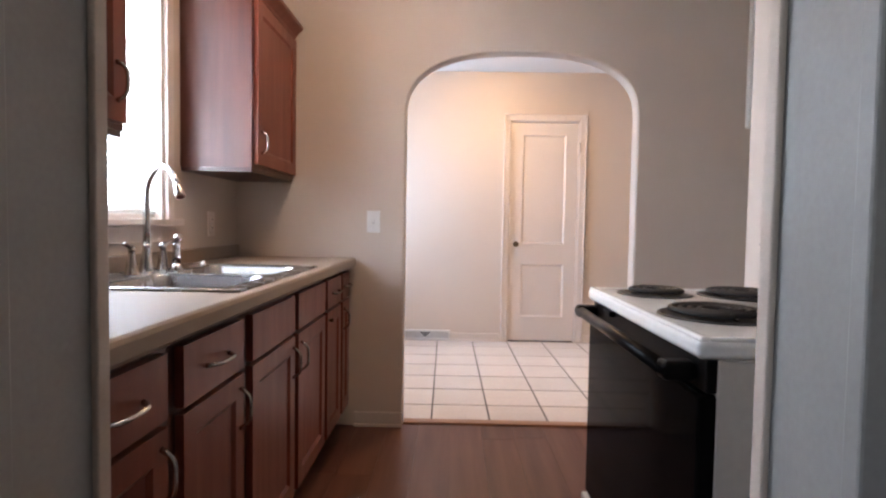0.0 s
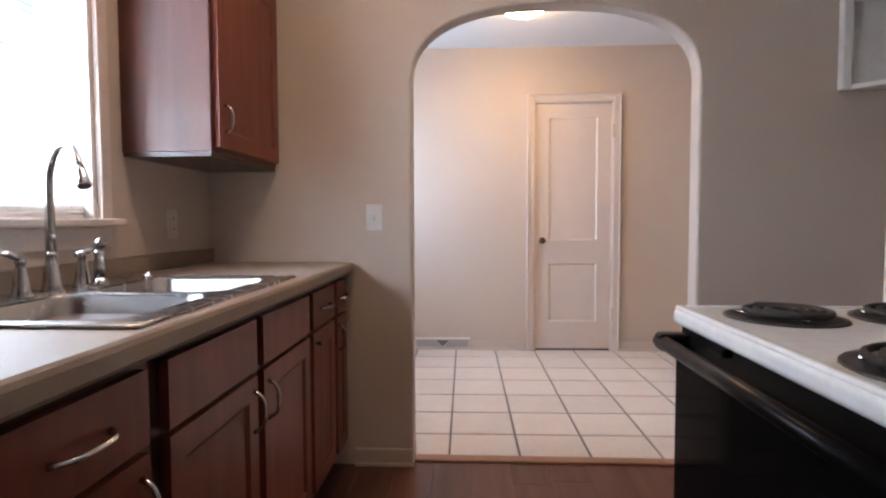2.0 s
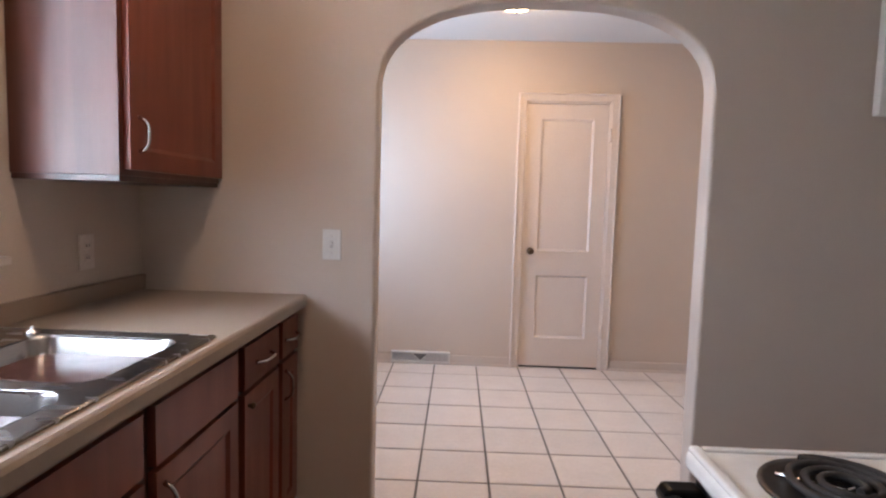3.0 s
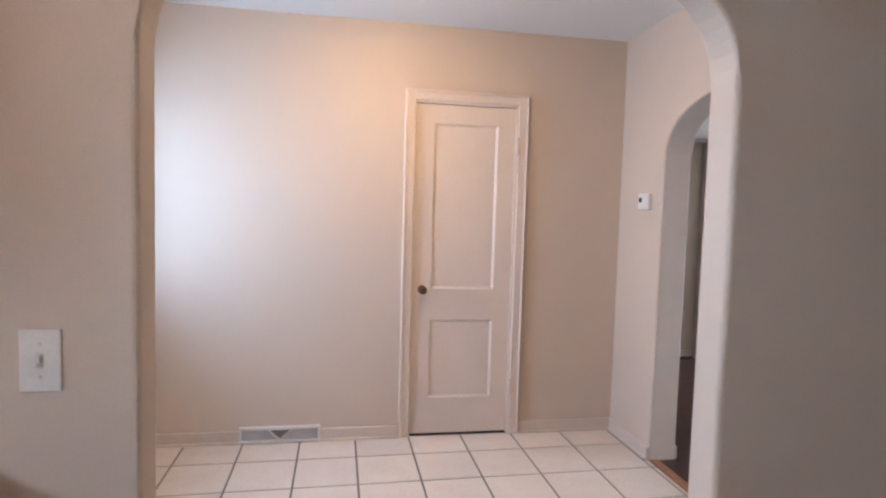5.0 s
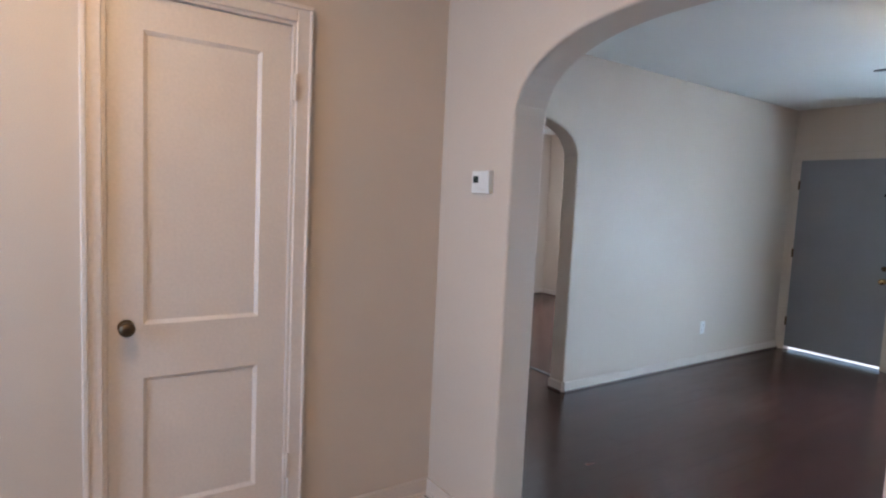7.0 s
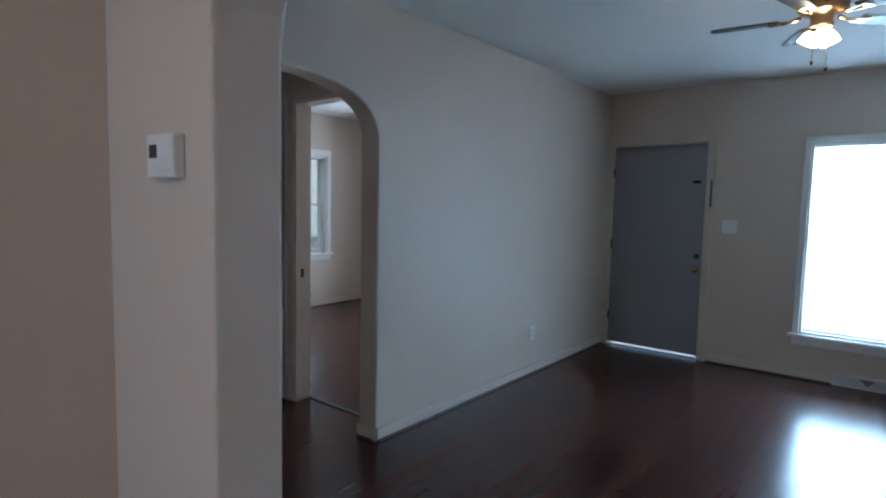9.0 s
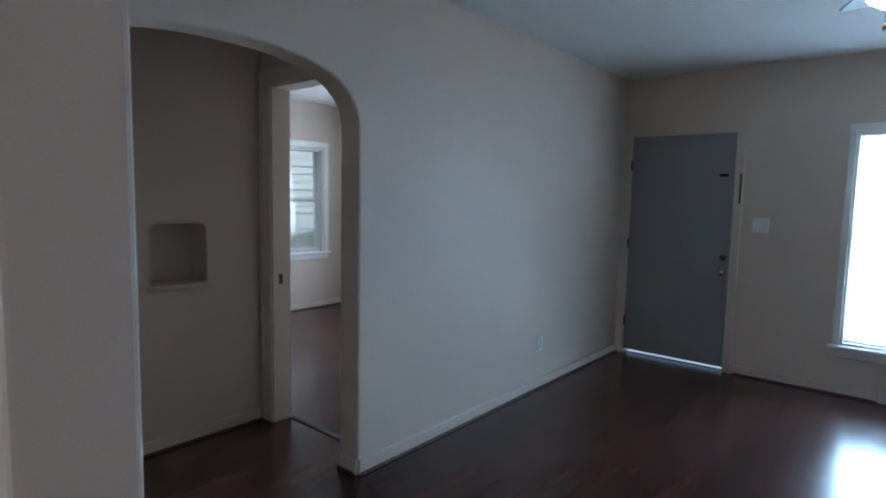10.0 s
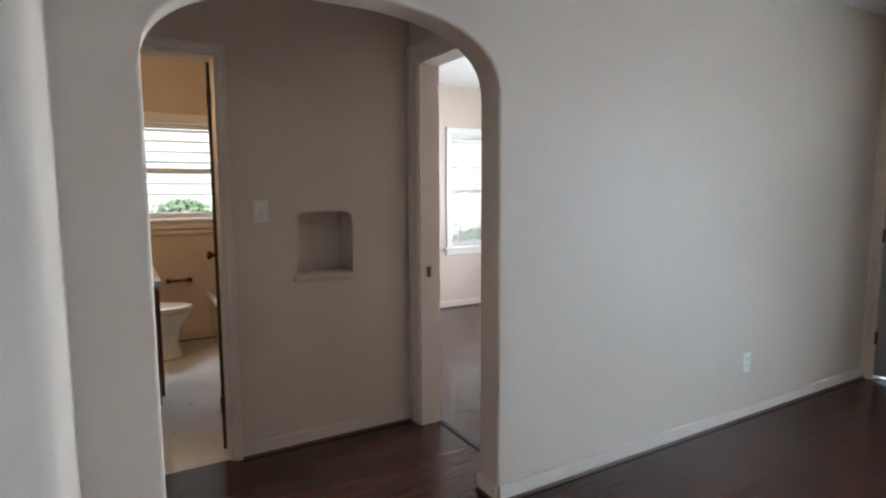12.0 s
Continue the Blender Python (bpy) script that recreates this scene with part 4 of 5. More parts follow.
part("storage_drawer", new_box((XS - 0.006, Y0 + 0.006, 0.085), (XS + 0.045, Y1 - 0.004, 0.262), 0.007, 3), ENAMEL, stove, "white enamel storage drawer")
for x, y, r in ((0.772, -1.370, 0.080), (0.772, -1.748, 0.100), (1.015, -1.385, 0.098), (1.015, -1.755, 0.080)):
    pan = part("drip_pan", lathe(bmesh.new(), [(r + 0.022, 0), (r + 0.020, 0.004), (r + 0.012, 0.003), (r * 0.5, 0.0008), (0.004, 0.0008)], Matrix.Translation((x, y, 0.8965)), 28), PAN, stove)
    pts = []
    turns = 4 if r > 0.09 else 3.5
    n = int(turns * 26)
    for k in range(n + 1):
        s = k / n
        a = math.tau * turns * s + y
        q = r * (0.22 + 0.78 * s)
        pts.append((x + q * math.cos(a), y + q * math.sin(a), 0.9105))
    pts.append((x + r * 0.8, y + r * 0.75, 0.904))
    part("burner_coil", tube(bmesh.new(), pts, 0.0058, 6), COIL, pan, "black spiral burner coil")
    bm = bmesh.new()
    for k in range(3):
        a = math.tau * k / 3 + 0.5
        tube(bm, [(x, y, 0.903), (x + r * math.cos(a), y + r * math.sin(a), 0.903)], 0.003, 5)
    part("coil_support", bm, CHROME, pan)
bm = prism(bmesh.new(), [(0, 0), (0.083, 0), (0.083, 0.16), (0.030, 0.16), (0.022, 0.13), (0.008, 0.02)],
           Matrix(((1, 0, 0, 1.145), (0, 0, 1, Y0 + 0.045), (0, 1, 0, 0.890), (0, 0, 0, 1))), Y1 - Y0 - 0.095)
part("backguard", bm, ENAMEL, stove, "white enamel backguard")
bm = prism(bmesh.new(), [(0, 0.004), (0.006, 0), (0.118, 0), (0.118, 0.128), (0.034, 0.128), (0.026, 0.122)],
           Matrix(((1, 0, 0, 1.110), (0, 0, 1, Y0 + 0.040), (0, 1, 0, 1.035), (0, 0, 0, 1))), Y1 - Y0 - 0.085)
panel = part("control_panel", bm, BLACK, stove, "black control panel with knobs")
for y in (-1.355, -1.435, -1.835, -1.915):
    knob_m = Matrix.Translation((1.124, y, 1.095)) @ Matrix.Rotation(radians(-90 + 9), 4, "Y")
    part("knob", lathe(bmesh.new(), [(0.026, 0), (0.025, 0.004), (0.019, 0.006), (0.017, 0.022), (0.012, 0.024)], knob_m, 18), BLACK, panel, "black burner knob")
    part("dial_mark", new_box((1.124, y - 0.004, 1.128), (1.136, y + 0.004, 1.134)), PLASTIC, panel)
part("oven_clock", new_box((1.114, -1.70, 1.065), (1.140, -1.56, 1.130), 0.002), LCD, panel)

# corner shelf in the alcove beyond the stove wall
shelf = thing("corner_shelf", (1.90, -0.05, 1.605), "white painted corner wall shelf in the alcove", "shelf")
part("back_board", new_box((1.716, -0.012, 1.612), (2.045, -0.001, 2.42)), WHITE, shelf)
part("side_board", new_box((2.033, -0.32, 1.612), (2.044, -0.012, 2.42)), WHITE, shelf)
part("stile", new_box((1.700, -0.038, 1.605), (1.738, -0.002, 2.422), 0.004), WHITE, shelf)
part("side_stile", new_box((2.010, -0.345, 1.605), (2.044, -0.312, 2.422), 0.004), WHITE, shelf)
for z in (1.605, 1.962, 2.33):
    part("shelf_board", prism(bmesh.new(), [(0, 0), (0.296, 0), (0.296, -0.30), (0.275, -0.30), (0, -0.024)], Matrix.Translation((1.737, -0.012, z)), 0.018), WHITE, shelf)

# ---- dining room ----
single("floor_strip_kitchen", new_box((-0.055, 0.035, -0.004), (1.148, 0.098, 0.010), 0.005, 3), THRESHOLD, "reddish wooden threshold strip under the arch", "threshold", kind="structure", base=(0.55, 0.07, 0))
single("floor_strip_living", new_box((2.048, 0.508, -0.004), (2.100, 1.762, 0.010), 0.005, 3), THRESHOLD, "reddish wooden threshold strip under the arch", "threshold", kind="structure", base=(2.07, 1.14, 0))


def register(centre, out, w, h, label):
    """A steel wall register with slanted louvres and a triangular damper mark."""
    ob = thing("floor_register", centre, label, "vent", "heating registers")
    m = (facing_north if out == "y-" else facing_east)(centre[0], centre[1])

    def add(name, bm, mat_of, note=""):
        bmesh.ops.transform(bm, matrix=m, verts=bm.verts)
        return part(name, bm, mat_of, ob, note)

    bm = bmesh.new()
    lo, hi = 0.004, h
    for a, b in (((-w / 2, lo), (w / 2, lo + 0.016)), ((-w / 2, hi - 0.016), (w / 2, hi)), ((-w / 2, lo + 0.016), (-w / 2 + 0.016, hi - 0.016)), ((w / 2 - 0.016, lo + 0.016), (w / 2, hi - 0.016))):
        box(bm, (a[0], -0.032, a[1]), (b[0], -0.0, b[1]), 0.003)
    add("frame", bm, VENT)
    add("backing", new_box((-w / 2 + 0.014, -0.012, lo + 0.012), (w / 2 - 0.014, -0.008, hi - 0.012)), VENT_BACK)
    mid = (lo + hi) / 2
    n = int((w - 0.04) / 0.007)
    bm = bmesh.new()
    for k in range(n):
        u = -w / 2 + 0.02 + (w - 0.04) * (k + 0.5) / n
        box(bm, (u - 0.0022, -0.026, lo + 0.017), (u + 0.0022, -0.011, hi - 0.017))
    add("grille", bm, VENT_BACK, "fine grey grille")
    upright = Matrix(((1, 0, 0, 0), (0, 0, 1, -0.0300), (0, 1, 0, mid), (0, 0, 0, 1)))
    # Solid triangle; the opening's shade is put into its dark grey.
    add("damper", prism(bmesh.new(), [(-0.062, 0.030), (0.062, 0.030), (0, -0.024)], upright, 0.004), DAMPER, "dark triangle standing in for the shaded damper opening")
    bm = prism(bmesh.new(), [(-0.072, 0.034), (-0.060, 0.034), (0, -0.020), (0.060, 0.034), (0.072, 0.034), (0, -0.033)],
               Matrix(((1, 0, 0, 0), (0, 0, 1, -0.0345), (0, 1, 0, mid), (0, 0, 0, 1))), 0.006)
    add("damper_mark", bm, VENT)
    return ob


register((-0.043, D, 0), "y-", 0.462, 0.098, "white steel heating register low on the dining wall")
register((E, 0.795, 0), "x-", 0.45, 0.10, "white steel heating register under the front window")

stat = thing("thermostat", (2.045, 1.925, 1.48), "white wall thermostat with a small dark display", "thermostat")
part("body", new_box((2.017, 1.868, 1.432), (2.046, 1.982, 1.524), 0.006, 3), PLASTIC, stat)
part("display", new_box((2.0155, 1.935, 1.474), (2.018, 1.968, 1.502), 0.0008), LCD, stat)
part("button_bar", new_box((2.0150, 1.880, 1.443), (2.0175, 1.920, 1.449), 0.0008), VENT, stat)


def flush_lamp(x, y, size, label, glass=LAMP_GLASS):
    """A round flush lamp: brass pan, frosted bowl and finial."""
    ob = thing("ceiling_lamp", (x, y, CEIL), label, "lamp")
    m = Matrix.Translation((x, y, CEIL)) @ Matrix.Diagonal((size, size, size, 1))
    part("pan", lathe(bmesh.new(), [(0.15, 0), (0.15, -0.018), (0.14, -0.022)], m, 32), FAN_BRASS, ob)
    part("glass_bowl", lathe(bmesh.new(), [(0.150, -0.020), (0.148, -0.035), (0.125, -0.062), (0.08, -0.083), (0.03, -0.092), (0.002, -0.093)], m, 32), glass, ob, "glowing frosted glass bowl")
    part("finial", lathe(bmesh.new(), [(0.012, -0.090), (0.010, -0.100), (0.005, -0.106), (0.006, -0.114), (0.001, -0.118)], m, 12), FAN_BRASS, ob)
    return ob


flush_lamp(0.537, 1.29, 1.0, "lit round frosted glass flush ceiling lamp")
# Added out of view as fill; the warm kitchen walls suggest such a lamp.
flush_lamp(-0.12, -1.0, 0.74, "unseen round flush lamp added as warm kitchen fill", KITCHEN_FILL_GLASS)

# ---- living room ----
FANX, FANY, FANZ = 4.50, 1.03, CEIL - 0.155
fan = thing("ceiling_fan", (FANX, FANY, CEIL), "antique brass ceiling fan with walnut blades and lit glass shades", "ceiling fan")
part("motor", lathe(bmesh.new(), [(0.065, 0.156), (0.062, 0.125), (0.03, 0.110), (0.028, 0.012), (0.075, 0.0), (0.105, -0.012), (0.118, -0.05), (0.114, -0.085), (0.09, -0.105), (0.055, -0.115), (0.05, -0.15), (0.058, -0.17), (0.03, -0.18)], Matrix.Translation((FANX, FANY, FANZ)), 32), FAN_BRASS, fan)
for k in range(5):
    a = radians(95 + 72 * k)
    turn = Matrix.Translation((FANX, FANY, FANZ - 0.125)) @ Matrix.Rotation(a, 4, "Z")
    bm = bmesh.new()
    tube(bm, [turn @ Vector((0.09, 0, 0.01)), turn @ Vector((0.14, 0.0, -0.004)), turn @ Vector((0.20, 0, -0.004))], 0.009, 8, [0.012, 0.008, 0.012])
    prism(bm, [(0.16, -0.03), (0.24, -0.035), (0.24, 0.035), (0.16, 0.03)], turn @ Matrix.Translation((0, 0, -0.008)), 0.005)
    part("blade_arm", bm, BRASS, fan, "bright brass blade bracket")
    outline = [(0.19, -0.046), (0.47, -0.058), (0.51, -0.047), (0.525, 0.0), (0.51, 0.047), (0.47, 0.058), (0.19, 0.046)]
    part("blade", prism(bmesh.new(), outline, turn @ Matrix.Rotation(radians(-7), 4, "X") @ Matrix.Translation((0, 0, -0.003)), 0.007), BLADE, fan)
for k in range(3):
    a = radians(200 + 120 * k)
    tip = Matrix.Translation((FANX, FANY, FANZ - 0.185)) @ Matrix.Rotation(a, 4, "Z") @ Matrix.Translation((0.026, 0, 0)) @ Matrix.Rotation(radians(150), 4, "Y")
    bm = lathe(bmesh.new(), [(0.022, 0), (0.026, 0.012), (0.018, 0.02)], tip, 16)
    holder = part("lamp_holder", bm, FAN_BRASS, fan)
    part("glass_shade", lathe(bmesh.new(), [(0.018, 0.010), (0.030, 0.020), (0.038, 0.038), (0.041, 0.056), (0.046, 0.074), (0.044, 0.075), (0.034, 0.048), (0.01, 0.026)], tip, 20), FAN_GLASS, fan, "glowing tulip glass shade")
for dx, dy, low in ((0.02, -0.03, 0.365), (-0.02, 0.03, 0.335)):
    bm = tube(bmesh.new(), [(FANX + dx, FANY + dy, FANZ - 0.18), (FANX + dx, FANY + dy, FANZ - low)], 0.0015, 5)
    lathe(bm, [(0.002, 0), (0.007, -0.008), (0.008, -0.022), (0.003, -0.03)], Matrix.Translation((FANX + dx, FANY + dy, FANZ - low)), 10)
    part("pull_chain", bm, BRONZE, fan)
fan.scale = (0.86, 0.86, 0.86)

# ---- bathroom ----
vanity = thing("bathroom_vanity", (2.27, 5.05, 0), "dark cherry bathroom vanity with a white top", "vanity")
part("body", new_box((1.905, 4.70, 0.09), (2.515, 5.38, 0.80), 0.003), CHERRY, vanity)
part("plinth", new_box((1.905, 4.71, -0.002), (2.48, 5.37, 0.092)), CHERRY_SHADE, vanity)
part("top", new_box((1.905, 4.68, 0.80), (2.548, 5.40, 0.836), 0.008, 3), PORCELAIN, vanity, "white cultured marble top")
for a, b in ((4.74, 5.04), (5.06, 5.36)):
    part("door", cabinet_front(a, b, 0.13, 0.77, 2.534), CHERRY, vanity)

toilet = thing("toilet", (2.43, 6.05, 0), "white porcelain toilet with the lid down", "toilet")


def oval(bm, levels):
    """Stacked ovals: (centre x, half length, half width, height)."""
    rings = []
    for cx, lx, ly, z in levels:
        rings.append([bm.verts.new((cx + 0.175 + lx * math.cos(math.tau * k / 28), 6.05 + ly * math.sin(math.tau * k / 28), z)) for k in range(28)])
    for a, b in zip(rings, rings[1:]):
        for k in range(28):
            n = (k + 1) % 28
            bm.faces.new((a[k], a[n], b[n], b[k])).smooth = True
    bm.faces.new(rings[0][::-1])
    bm.faces.new(rings[-1])
    return bm


part("bowl", oval(bmesh.new(), [(2.36, 0.22, 0.12, 0.0), (2.36, 0.21, 0.11, 0.03), (2.37, 0.18, 0.095, 0.14), (2.38, 0.19, 0.12, 0.24), (2.40, 0.235, 0.165, 0.33), (2.41, 0.245, 0.18, 0.375), (2.41, 0.24, 0.175, 0.39)]), PORCELAIN, toilet)
part("seat", oval(bmesh.new(), [(2.41, 0.24, 0.178, 0.392), (2.415, 0.250, 0.186, 0.398), (2.415, 0.250, 0.186, 0.408), (2.41, 0.24, 0.18, 0.413)]), PORCELAIN, toilet)
part("lid", oval(bmesh.new(), [(2.41, 0.24, 0.178, 0.416), (2.415, 0.248, 0.184, 0.420), (2.41, 0.244, 0.18, 0.432), (2.41, 0.20, 0.15, 0.438)]), PORCELAIN, toilet)
part("tank", new_box((1.91, 5.83, 0.38), (2.24, 6.27, 0.74), 0.02, 3), PORCELAIN, toilet)
part("tank_lid", new_box((1.905, 5.82, 0.74), (2.235, 6.28, 0.775), 0.012, 3), PORCELAIN, toilet)
holder = thing("paper_holder", (2.79, N, 0.56), "bronze paper holder on the bathroom wall", "paper holder")
for x in (2.70, 2.875):
    part("bracket", new_box((x - 0.016, N - 0.07, 0.54), (x + 0.016, N + 0.001, 0.58), 0.006), BRONZE, holder)
part("bar", tube(bmesh.new(), [(2.70, N - 0.055, 0.56), (2.875, N - 0.055, 0.56)], 0.011, 10), BRONZE, holder)
bath_lamp = thing("vanity_lamp", (1.90, 5.15, 1.95), "lit warm bulb bar over the vanity", "lamp")
part("bar", new_box((1.90, 4.90, 1.91), (1.93, 5.40, 1.99), 0.006), CHROME, bath_lamp)
for y in (4.99, 5.15, 5.31):
    part("bulb", lathe(bmesh.new(), [(0.02, 0), (0.022, 0.02), (0.05, 0.05), (0.06, 0.085), (0.045, 0.12), (0.005, 0.14)], Matrix.Translation((1.93, y, 1.95)) @ Matrix.Rotation(radians(90), 4, "Y"), 16), BATH_BULB, bath_lamp)
single("bath_chair_rail", new_box((1.90, N - 0.018, 0.965), (3.80, N, 0.99), 0.004), TRIM, "thin painted rail below the bathroom window", "trim", kind="structure", base=(2.8, N, 0.96))

# bathtub along the far side, seen past the door
tub = thing("bathtub", (3.38, 5.70, 0), "white enamelled bathtub with a rounded rim", "bathtub")
bm = bmesh.new()
rings = []
for inset, z, r in ((0.03, 0.0, 0.10), (0.012, 0.30, 0.11), (0.0, 0.395, 0.12), (-0.012, 0.415, 0.13), (-0.012, 0.440, 0.13), (0.004, 0.452, 0.12), (0.045, 0.452, 0.10), (0.065, 0.435, 0.09), (0.10, 0.14, 0.08), (0.16, 0.10, 0.06)):
    x0, x1, y0, y1 = 3.005 + inset, 3.786 - max(inset, 0.0), 4.92 + inset, N - 0.004 - max(inset, 0.0)
    ring = []
    for cx, cy, start in ((x1 - r, y1 - r, 0), (x0 + r, y1 - r, 90), (x0 + r, y0 + r, 180), (x1 - r, y0 + r, 270)):
        ring += [bm.verts.new((cx + r * math.cos(radians(start + 15 * k)), cy + r * math.sin(radians(start + 15 * k)), z)) for k in range(7)]
    rings.append(ring)
for a, b in zip(rings, rings[1:]):
    for k in range(len(a)):
        n = (k + 1) % len(a)
        bm.faces.new((a[k], a[n], b[n], b[k])).smooth = True
bm.faces.new(rings[-1])
part("shell", bm, PORCELAIN, tub)
part("drain", lathe(bmesh.new(), [(0.035, 0), (0.033, 0.003), (0.02, 0.001), (0.003, 0.001)], Matrix.Translation((3.38, 5.3, 0.1005))), CHROME, tub)

# ---- outside ----
single("ground", new_box((-400, -400, -0.9), (400, 400, -0.45)), GRASS, "green lawn round the house", "ground", kind="structure", base=(0, 0, -0.5))
# Added slab, kept pale so it throws light into the door gap.
single("porch_slab", new_box((7.03, 1.2, -0.44), (9.5, 3.6, -0.03), 0.01), SIDING, "porch slab added pale to brighten the gap under the front door", "porch", kind="structure", base=(8, 2.4, -0.4))


def shrub(x, y, radius, height, seed, label, leaf=LEAF):
    """A leafy bush: stems and a loose crown of small leaves."""
    rng = random.Random(seed)
    ob = thing("shrub", (x, y, -0.45), label, "shrub", "greenery behind the house")
    bm = bmesh.new()
    for k in range(7):
        a = rng.uniform(0, math.tau)
        q = radius * rng.uniform(0.2, 0.6)
        tube(bm, [(x, y, -0.47), (x + q * 0.4 * math.cos(a), y + q * 0.4 * math.sin(a), -0.45 + height * 0.4), (x + q * math.cos(a), y + q * math.sin(a), -0.45 + height * 0.8)], 0.02, 6, [0.035, 0.02, 0.008])
    part("stems", bm, BARK, ob)
    verts, faces = [], []
    for k in range(1500):
        a, h = rng.uniform(0, math.tau), rng.uniform(0.08, 1.0)
        bulge = math.sin(math.pi * min(1, h * 0.85 + 0.12)) ** 0.6
        q = radius * bulge * rng.uniform(0.45, 1.08) * (1 + 0.25 * math.sin(3 * a + seed))
        c = Vector((x + q * math.cos(a), y + q * math.sin(a), -0.45 + h * height))
        u = Vector((rng.uniform(-1, 1), rng.uniform(-1, 1), rng.uniform(-0.6, 0.6))).normalized()
        v = u.orthogonal().normalized()
        s = rng.uniform(0.05, 0.10)
        n = len(verts)
        verts += [c - u * s, c + v * s * 0.45, c + u * s, c - v * s * 0.45]
        faces.append((n, n + 1, n + 2, n + 3))
    data = bpy.data.meshes.new("foliage")
    base = origin_of(ob)
    data.from_pydata([v - base for v in verts], [], faces)
    data.materials.append(leaf)
    crown = new("foliage", data)
    crown.parent = ob
    return ob


for k, (x, y, r, h) in enumerate(((1.2, 9.6, 0.9, 1.40), (2.9, 9.9, 1.0, 1.44), (4.4, 9.7, 0.9, 1.36), (7.0, 9.9, 0.9, 0.8), (9.4, 10.9, 1.1, 1.0), (11.4, 10.9, 1.2, 1.1))):
    shrub(x, y, r, h, 40 + k, "leafy green shrub behind the house")
for k, (x, y, r, h) in enumerate(((1.4, 12.2, 1.1, 1.42), (3.4, 12.4, 0.9, 1.62), (5.0, 12.3, 1.1, 1.45))):
    shrub(x, y, r, h, 60 + k, "tall green bush with strong sunlight put into its leaf colour", LEAF_SUNLIT)

house = thing("neighbour_house", (4.5, 13.6, -0.45), "white clapboard house raised to whiten the window views", "house")
# White wall raised to stand in for glaring sky in the upper panes.
part("wall", new_box((-3.0, 13.6, -0.46), (12.0, 18.0, 5.4)), SIDING, house)
roof = prism(bmesh.new(), [(-0.5, 0), (5.0, 0), (2.2, 1.7)], Matrix(((0, 0, 1, -3.4), (1, 0, 0, 13.5), (0, 1, 0, 5.38), (0, 0, 0, 1))), 15.8)
part("roof", roof, BARK, house, "grey shingle roof")
bm = prism(bmesh.new(), [(0, 0), (-0.030, 0), (-0.008, 0.21), (0, 0.21)], Matrix(((0, 0, 1, -7.5), (1, 0, 0, 0), (0, 1, 0, 0), (0, 0, 0, 1))), 15.0)
clapboard = mesh_of("clapboard", bm, SIDING)
for k in range(27):
    piece("clapboard", clapboard, (4.5, 13.598, -0.40 + 0.21 * k), house)

# ---- floors in single pieces ----


def clipped(outline, x0, x1, y0, y1):
    """The part of an outline inside a rectangle."""
    for axis, limit, keep in ((0, x0, 1), (0, x1, -1), (1, y0, 1), (1, y1, -1)):
        out = []
        for k, p in enumerate(outline):
            q = outline[(k + 1) % len(outline)]
            a, b = keep * (p[axis] - limit), keep * (q[axis] - limit)
            if a >= 0:
                out.append(p)
            if a * b < 0:
                s = a / (a - b)
                out.append((p[0] + (q[0] - p[0]) * s, p[1] + (q[1] - p[1]) * s))
        outline = out
        if len(outline) < 3:
            return []
    return outline


def floor_piece(name, outline, material_of, parent, low, chamfer=0.0009):
    """One board or tile with a small chamfer, its top at z = 0."""
    n = len(outline)
    cx, cy = sum(p[0] for p in outline) / n, sum(p[1] for p in outline) / n
    verts, faces = [], []
    for z, inset in ((low, 0.0), (-0.0007, 0.0), (0.0, chamfer)):
        for x, y in outline:
            d = math.hypot(x - cx, y - cy) or 1
            s = 1 - inset * 1.4 / d
            verts.append(((x - cx) * s, (y - cy) * s, z))
    for a in (0, n):
        for k in range(n):
            m = (k + 1) % n
            faces.append((a + k, a + m, a + n + m, a + n + k))
    faces.append(tuple(range(2 * n, 3 * n)))
    data = bpy.data.meshes.new(name)
    data.from_pydata(verts, [], faces)
    data.materials.append(material_of)
    ob = new(name, data)
    ob.parent = parent
    ob.matrix_local = Matrix.Translation(Vector((cx, cy, 0)) - origin_of(parent))
    return ob


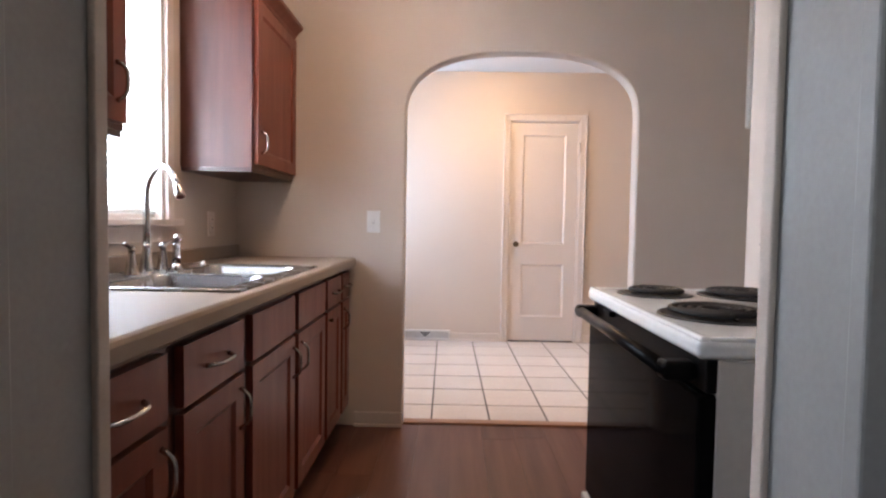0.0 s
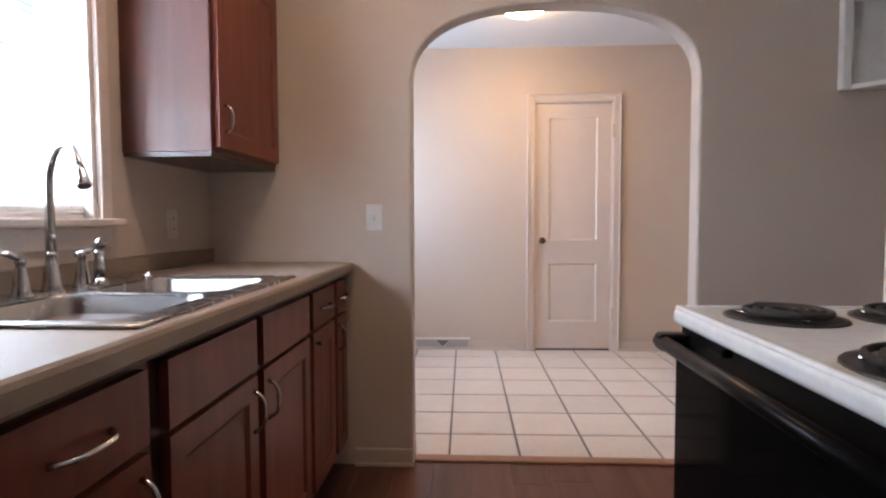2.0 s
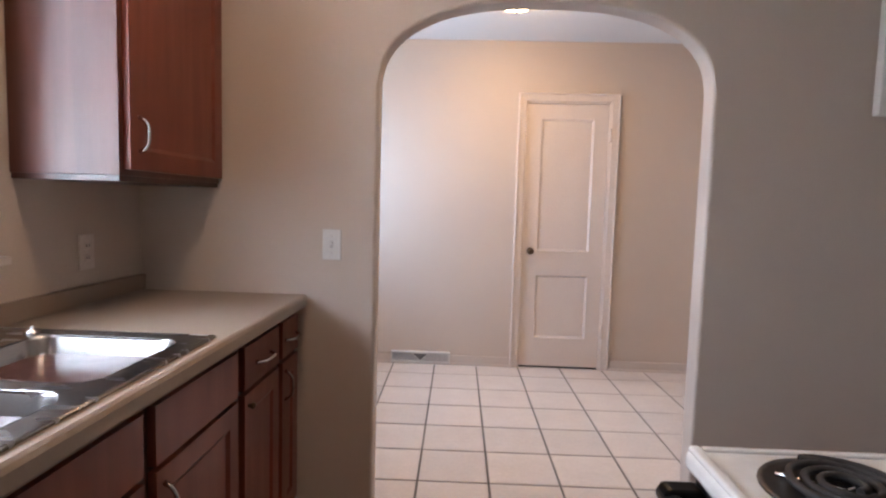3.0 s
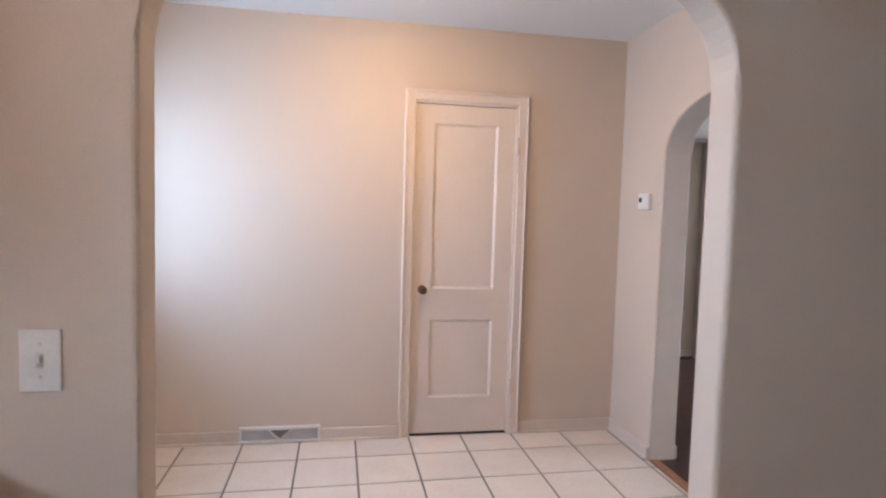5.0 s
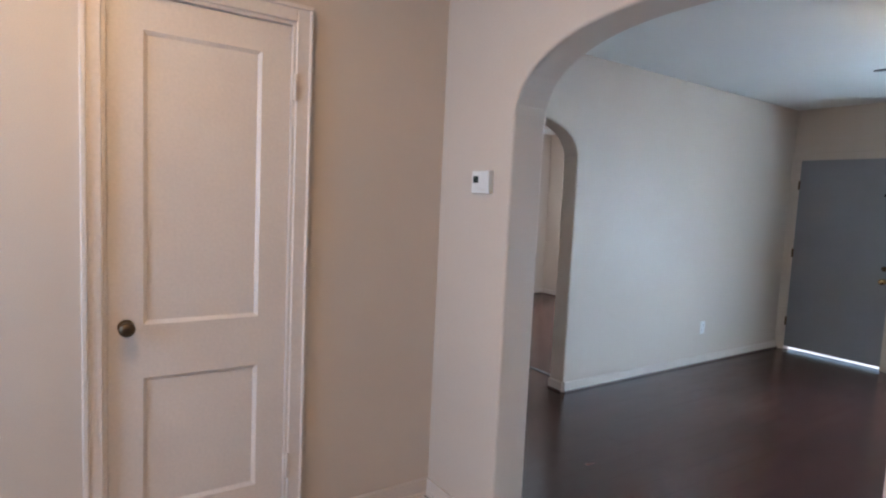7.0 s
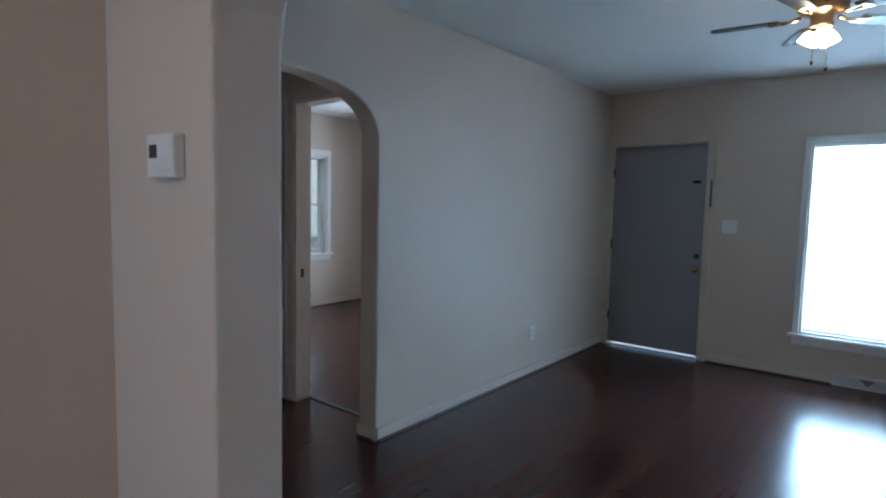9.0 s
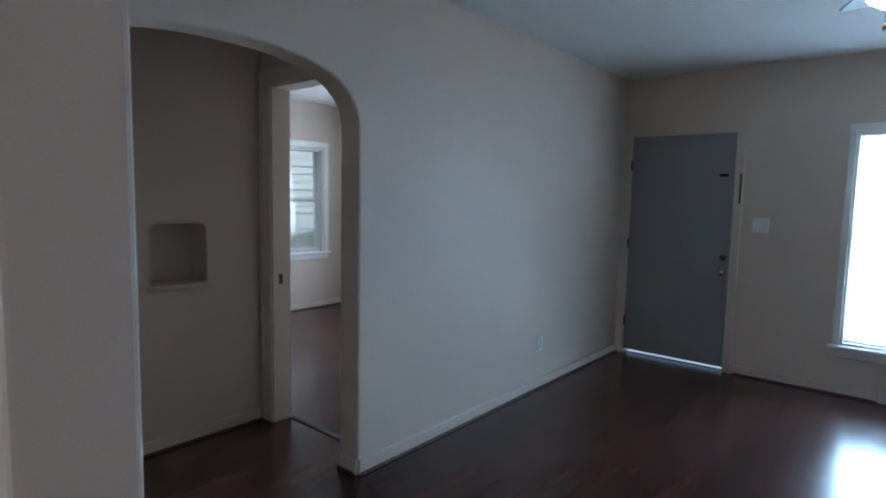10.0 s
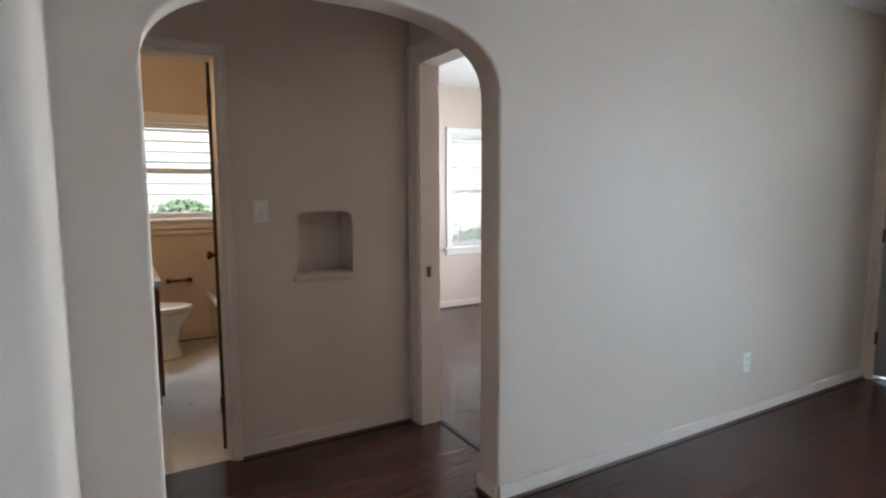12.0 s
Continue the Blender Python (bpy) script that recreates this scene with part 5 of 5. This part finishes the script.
tiles = thing("floor_dining", (0.55, 1.15, 0), "cream ceramic tile floor with dark grout lines", "floor", kind="structure")
part("grout", new_box((W - 0.02, 0.096, -0.012), (2.06, D + 0.02, -0.0035)), GROUT, tiles)
PITCH, TURN = 0.324, radians(0.7)
ct, st = math.cos(TURN), math.sin(TURN)
for i in range(-6, 9):
    for j in range(-4, 10):
        g = 0.0052
        a0, a1, b0, b1 = i * PITCH + g, (i + 1) * PITCH - g, j * PITCH + g, (j + 1) * PITCH - g
        square = [(0.409 + a * ct - b * st, 1.022 + a * st + b * ct) for a, b in ((a0, b0), (a1, b0), (a1, b1), (a0, b1))]
        shape = clipped(square, W, 2.046, 0.098, D)
        if shape and abs(sum(p[0] * shape[(k + 1) % len(shape)][1] - p[1] * shape[(k + 1) % len(shape)][0] for k, p in enumerate(shape))) > 0.002:
            floor_piece("tile", shape, TILE, tiles, -0.008)


def planks(name, x0, x1, y0, y1, along, wide, long, material_of, label, seed, keep=()):
    """A board floor of staggered planks inside a rectangle."""
    rng = random.Random(seed)
    ob = thing(name, ((x0 + x1) / 2, (y0 + y1) / 2, 0), label, "floor", kind="structure")
    u0, u1, v0, v1 = (x0, x1, y0, y1) if along == "x" else (y0, y1, x0, x1)
    v = v0
    while v < v1 - 0.01:
        u = u0 - rng.uniform(0, long)
        while u < u1:
            a, b = max(u, u0) + 0.0004, min(u + long, u1) - 0.0004
            c, d = v + 0.0004, min(v + wide, v1) - 0.0004
            if b - a > 0.02:
                pts = [(a, c), (b, c), (b, d), (a, d)]
                if along != "x":
                    pts = [(q, p) for p, q in pts][::-1]
                floor_piece("plank", pts, material_of, ob, -0.010, 0.0005)
            u += long
        v += wide
    return ob


planks("floor_kitchen", W, 2.045, -2.25, 0.04, "y", 0.165, 1.2, PLANK_RED, "red-brown wood laminate floor in the kitchen", 3)
planks("floor_living", 2.10, E + 0.02, -1.98, L + 0.14, "x", 0.125, 1.2, PLANK_DARK, "dark brown glossy wood laminate floor", 5)
planks("floor_hall", 1.90, 3.905, L + 0.141, 3.983, "x", 0.125, 1.2, PLANK_DARK, "dark brown wood laminate hall floor", 6)
planks("floor_bedroom", 3.93, E, L + 0.141, N, "x", 0.19, 1.2, PLANK_DARK, "dark brown wood laminate bedroom floor", 7)
planks("floor_back", W, 2.045, -4.48, -2.25, "y", 0.165, 1.2, PLANK_RED, "red-brown wood laminate floor before the kitchen", 8)
bath_floor = single("floor_bath", new_box((1.88, 3.984, -0.010), (3.81, N + 0.01, 0.002)), BATH_TILE, "pale stone-look vinyl bathroom floor", "floor", kind="structure", base=(2.8, 5.3, 0))
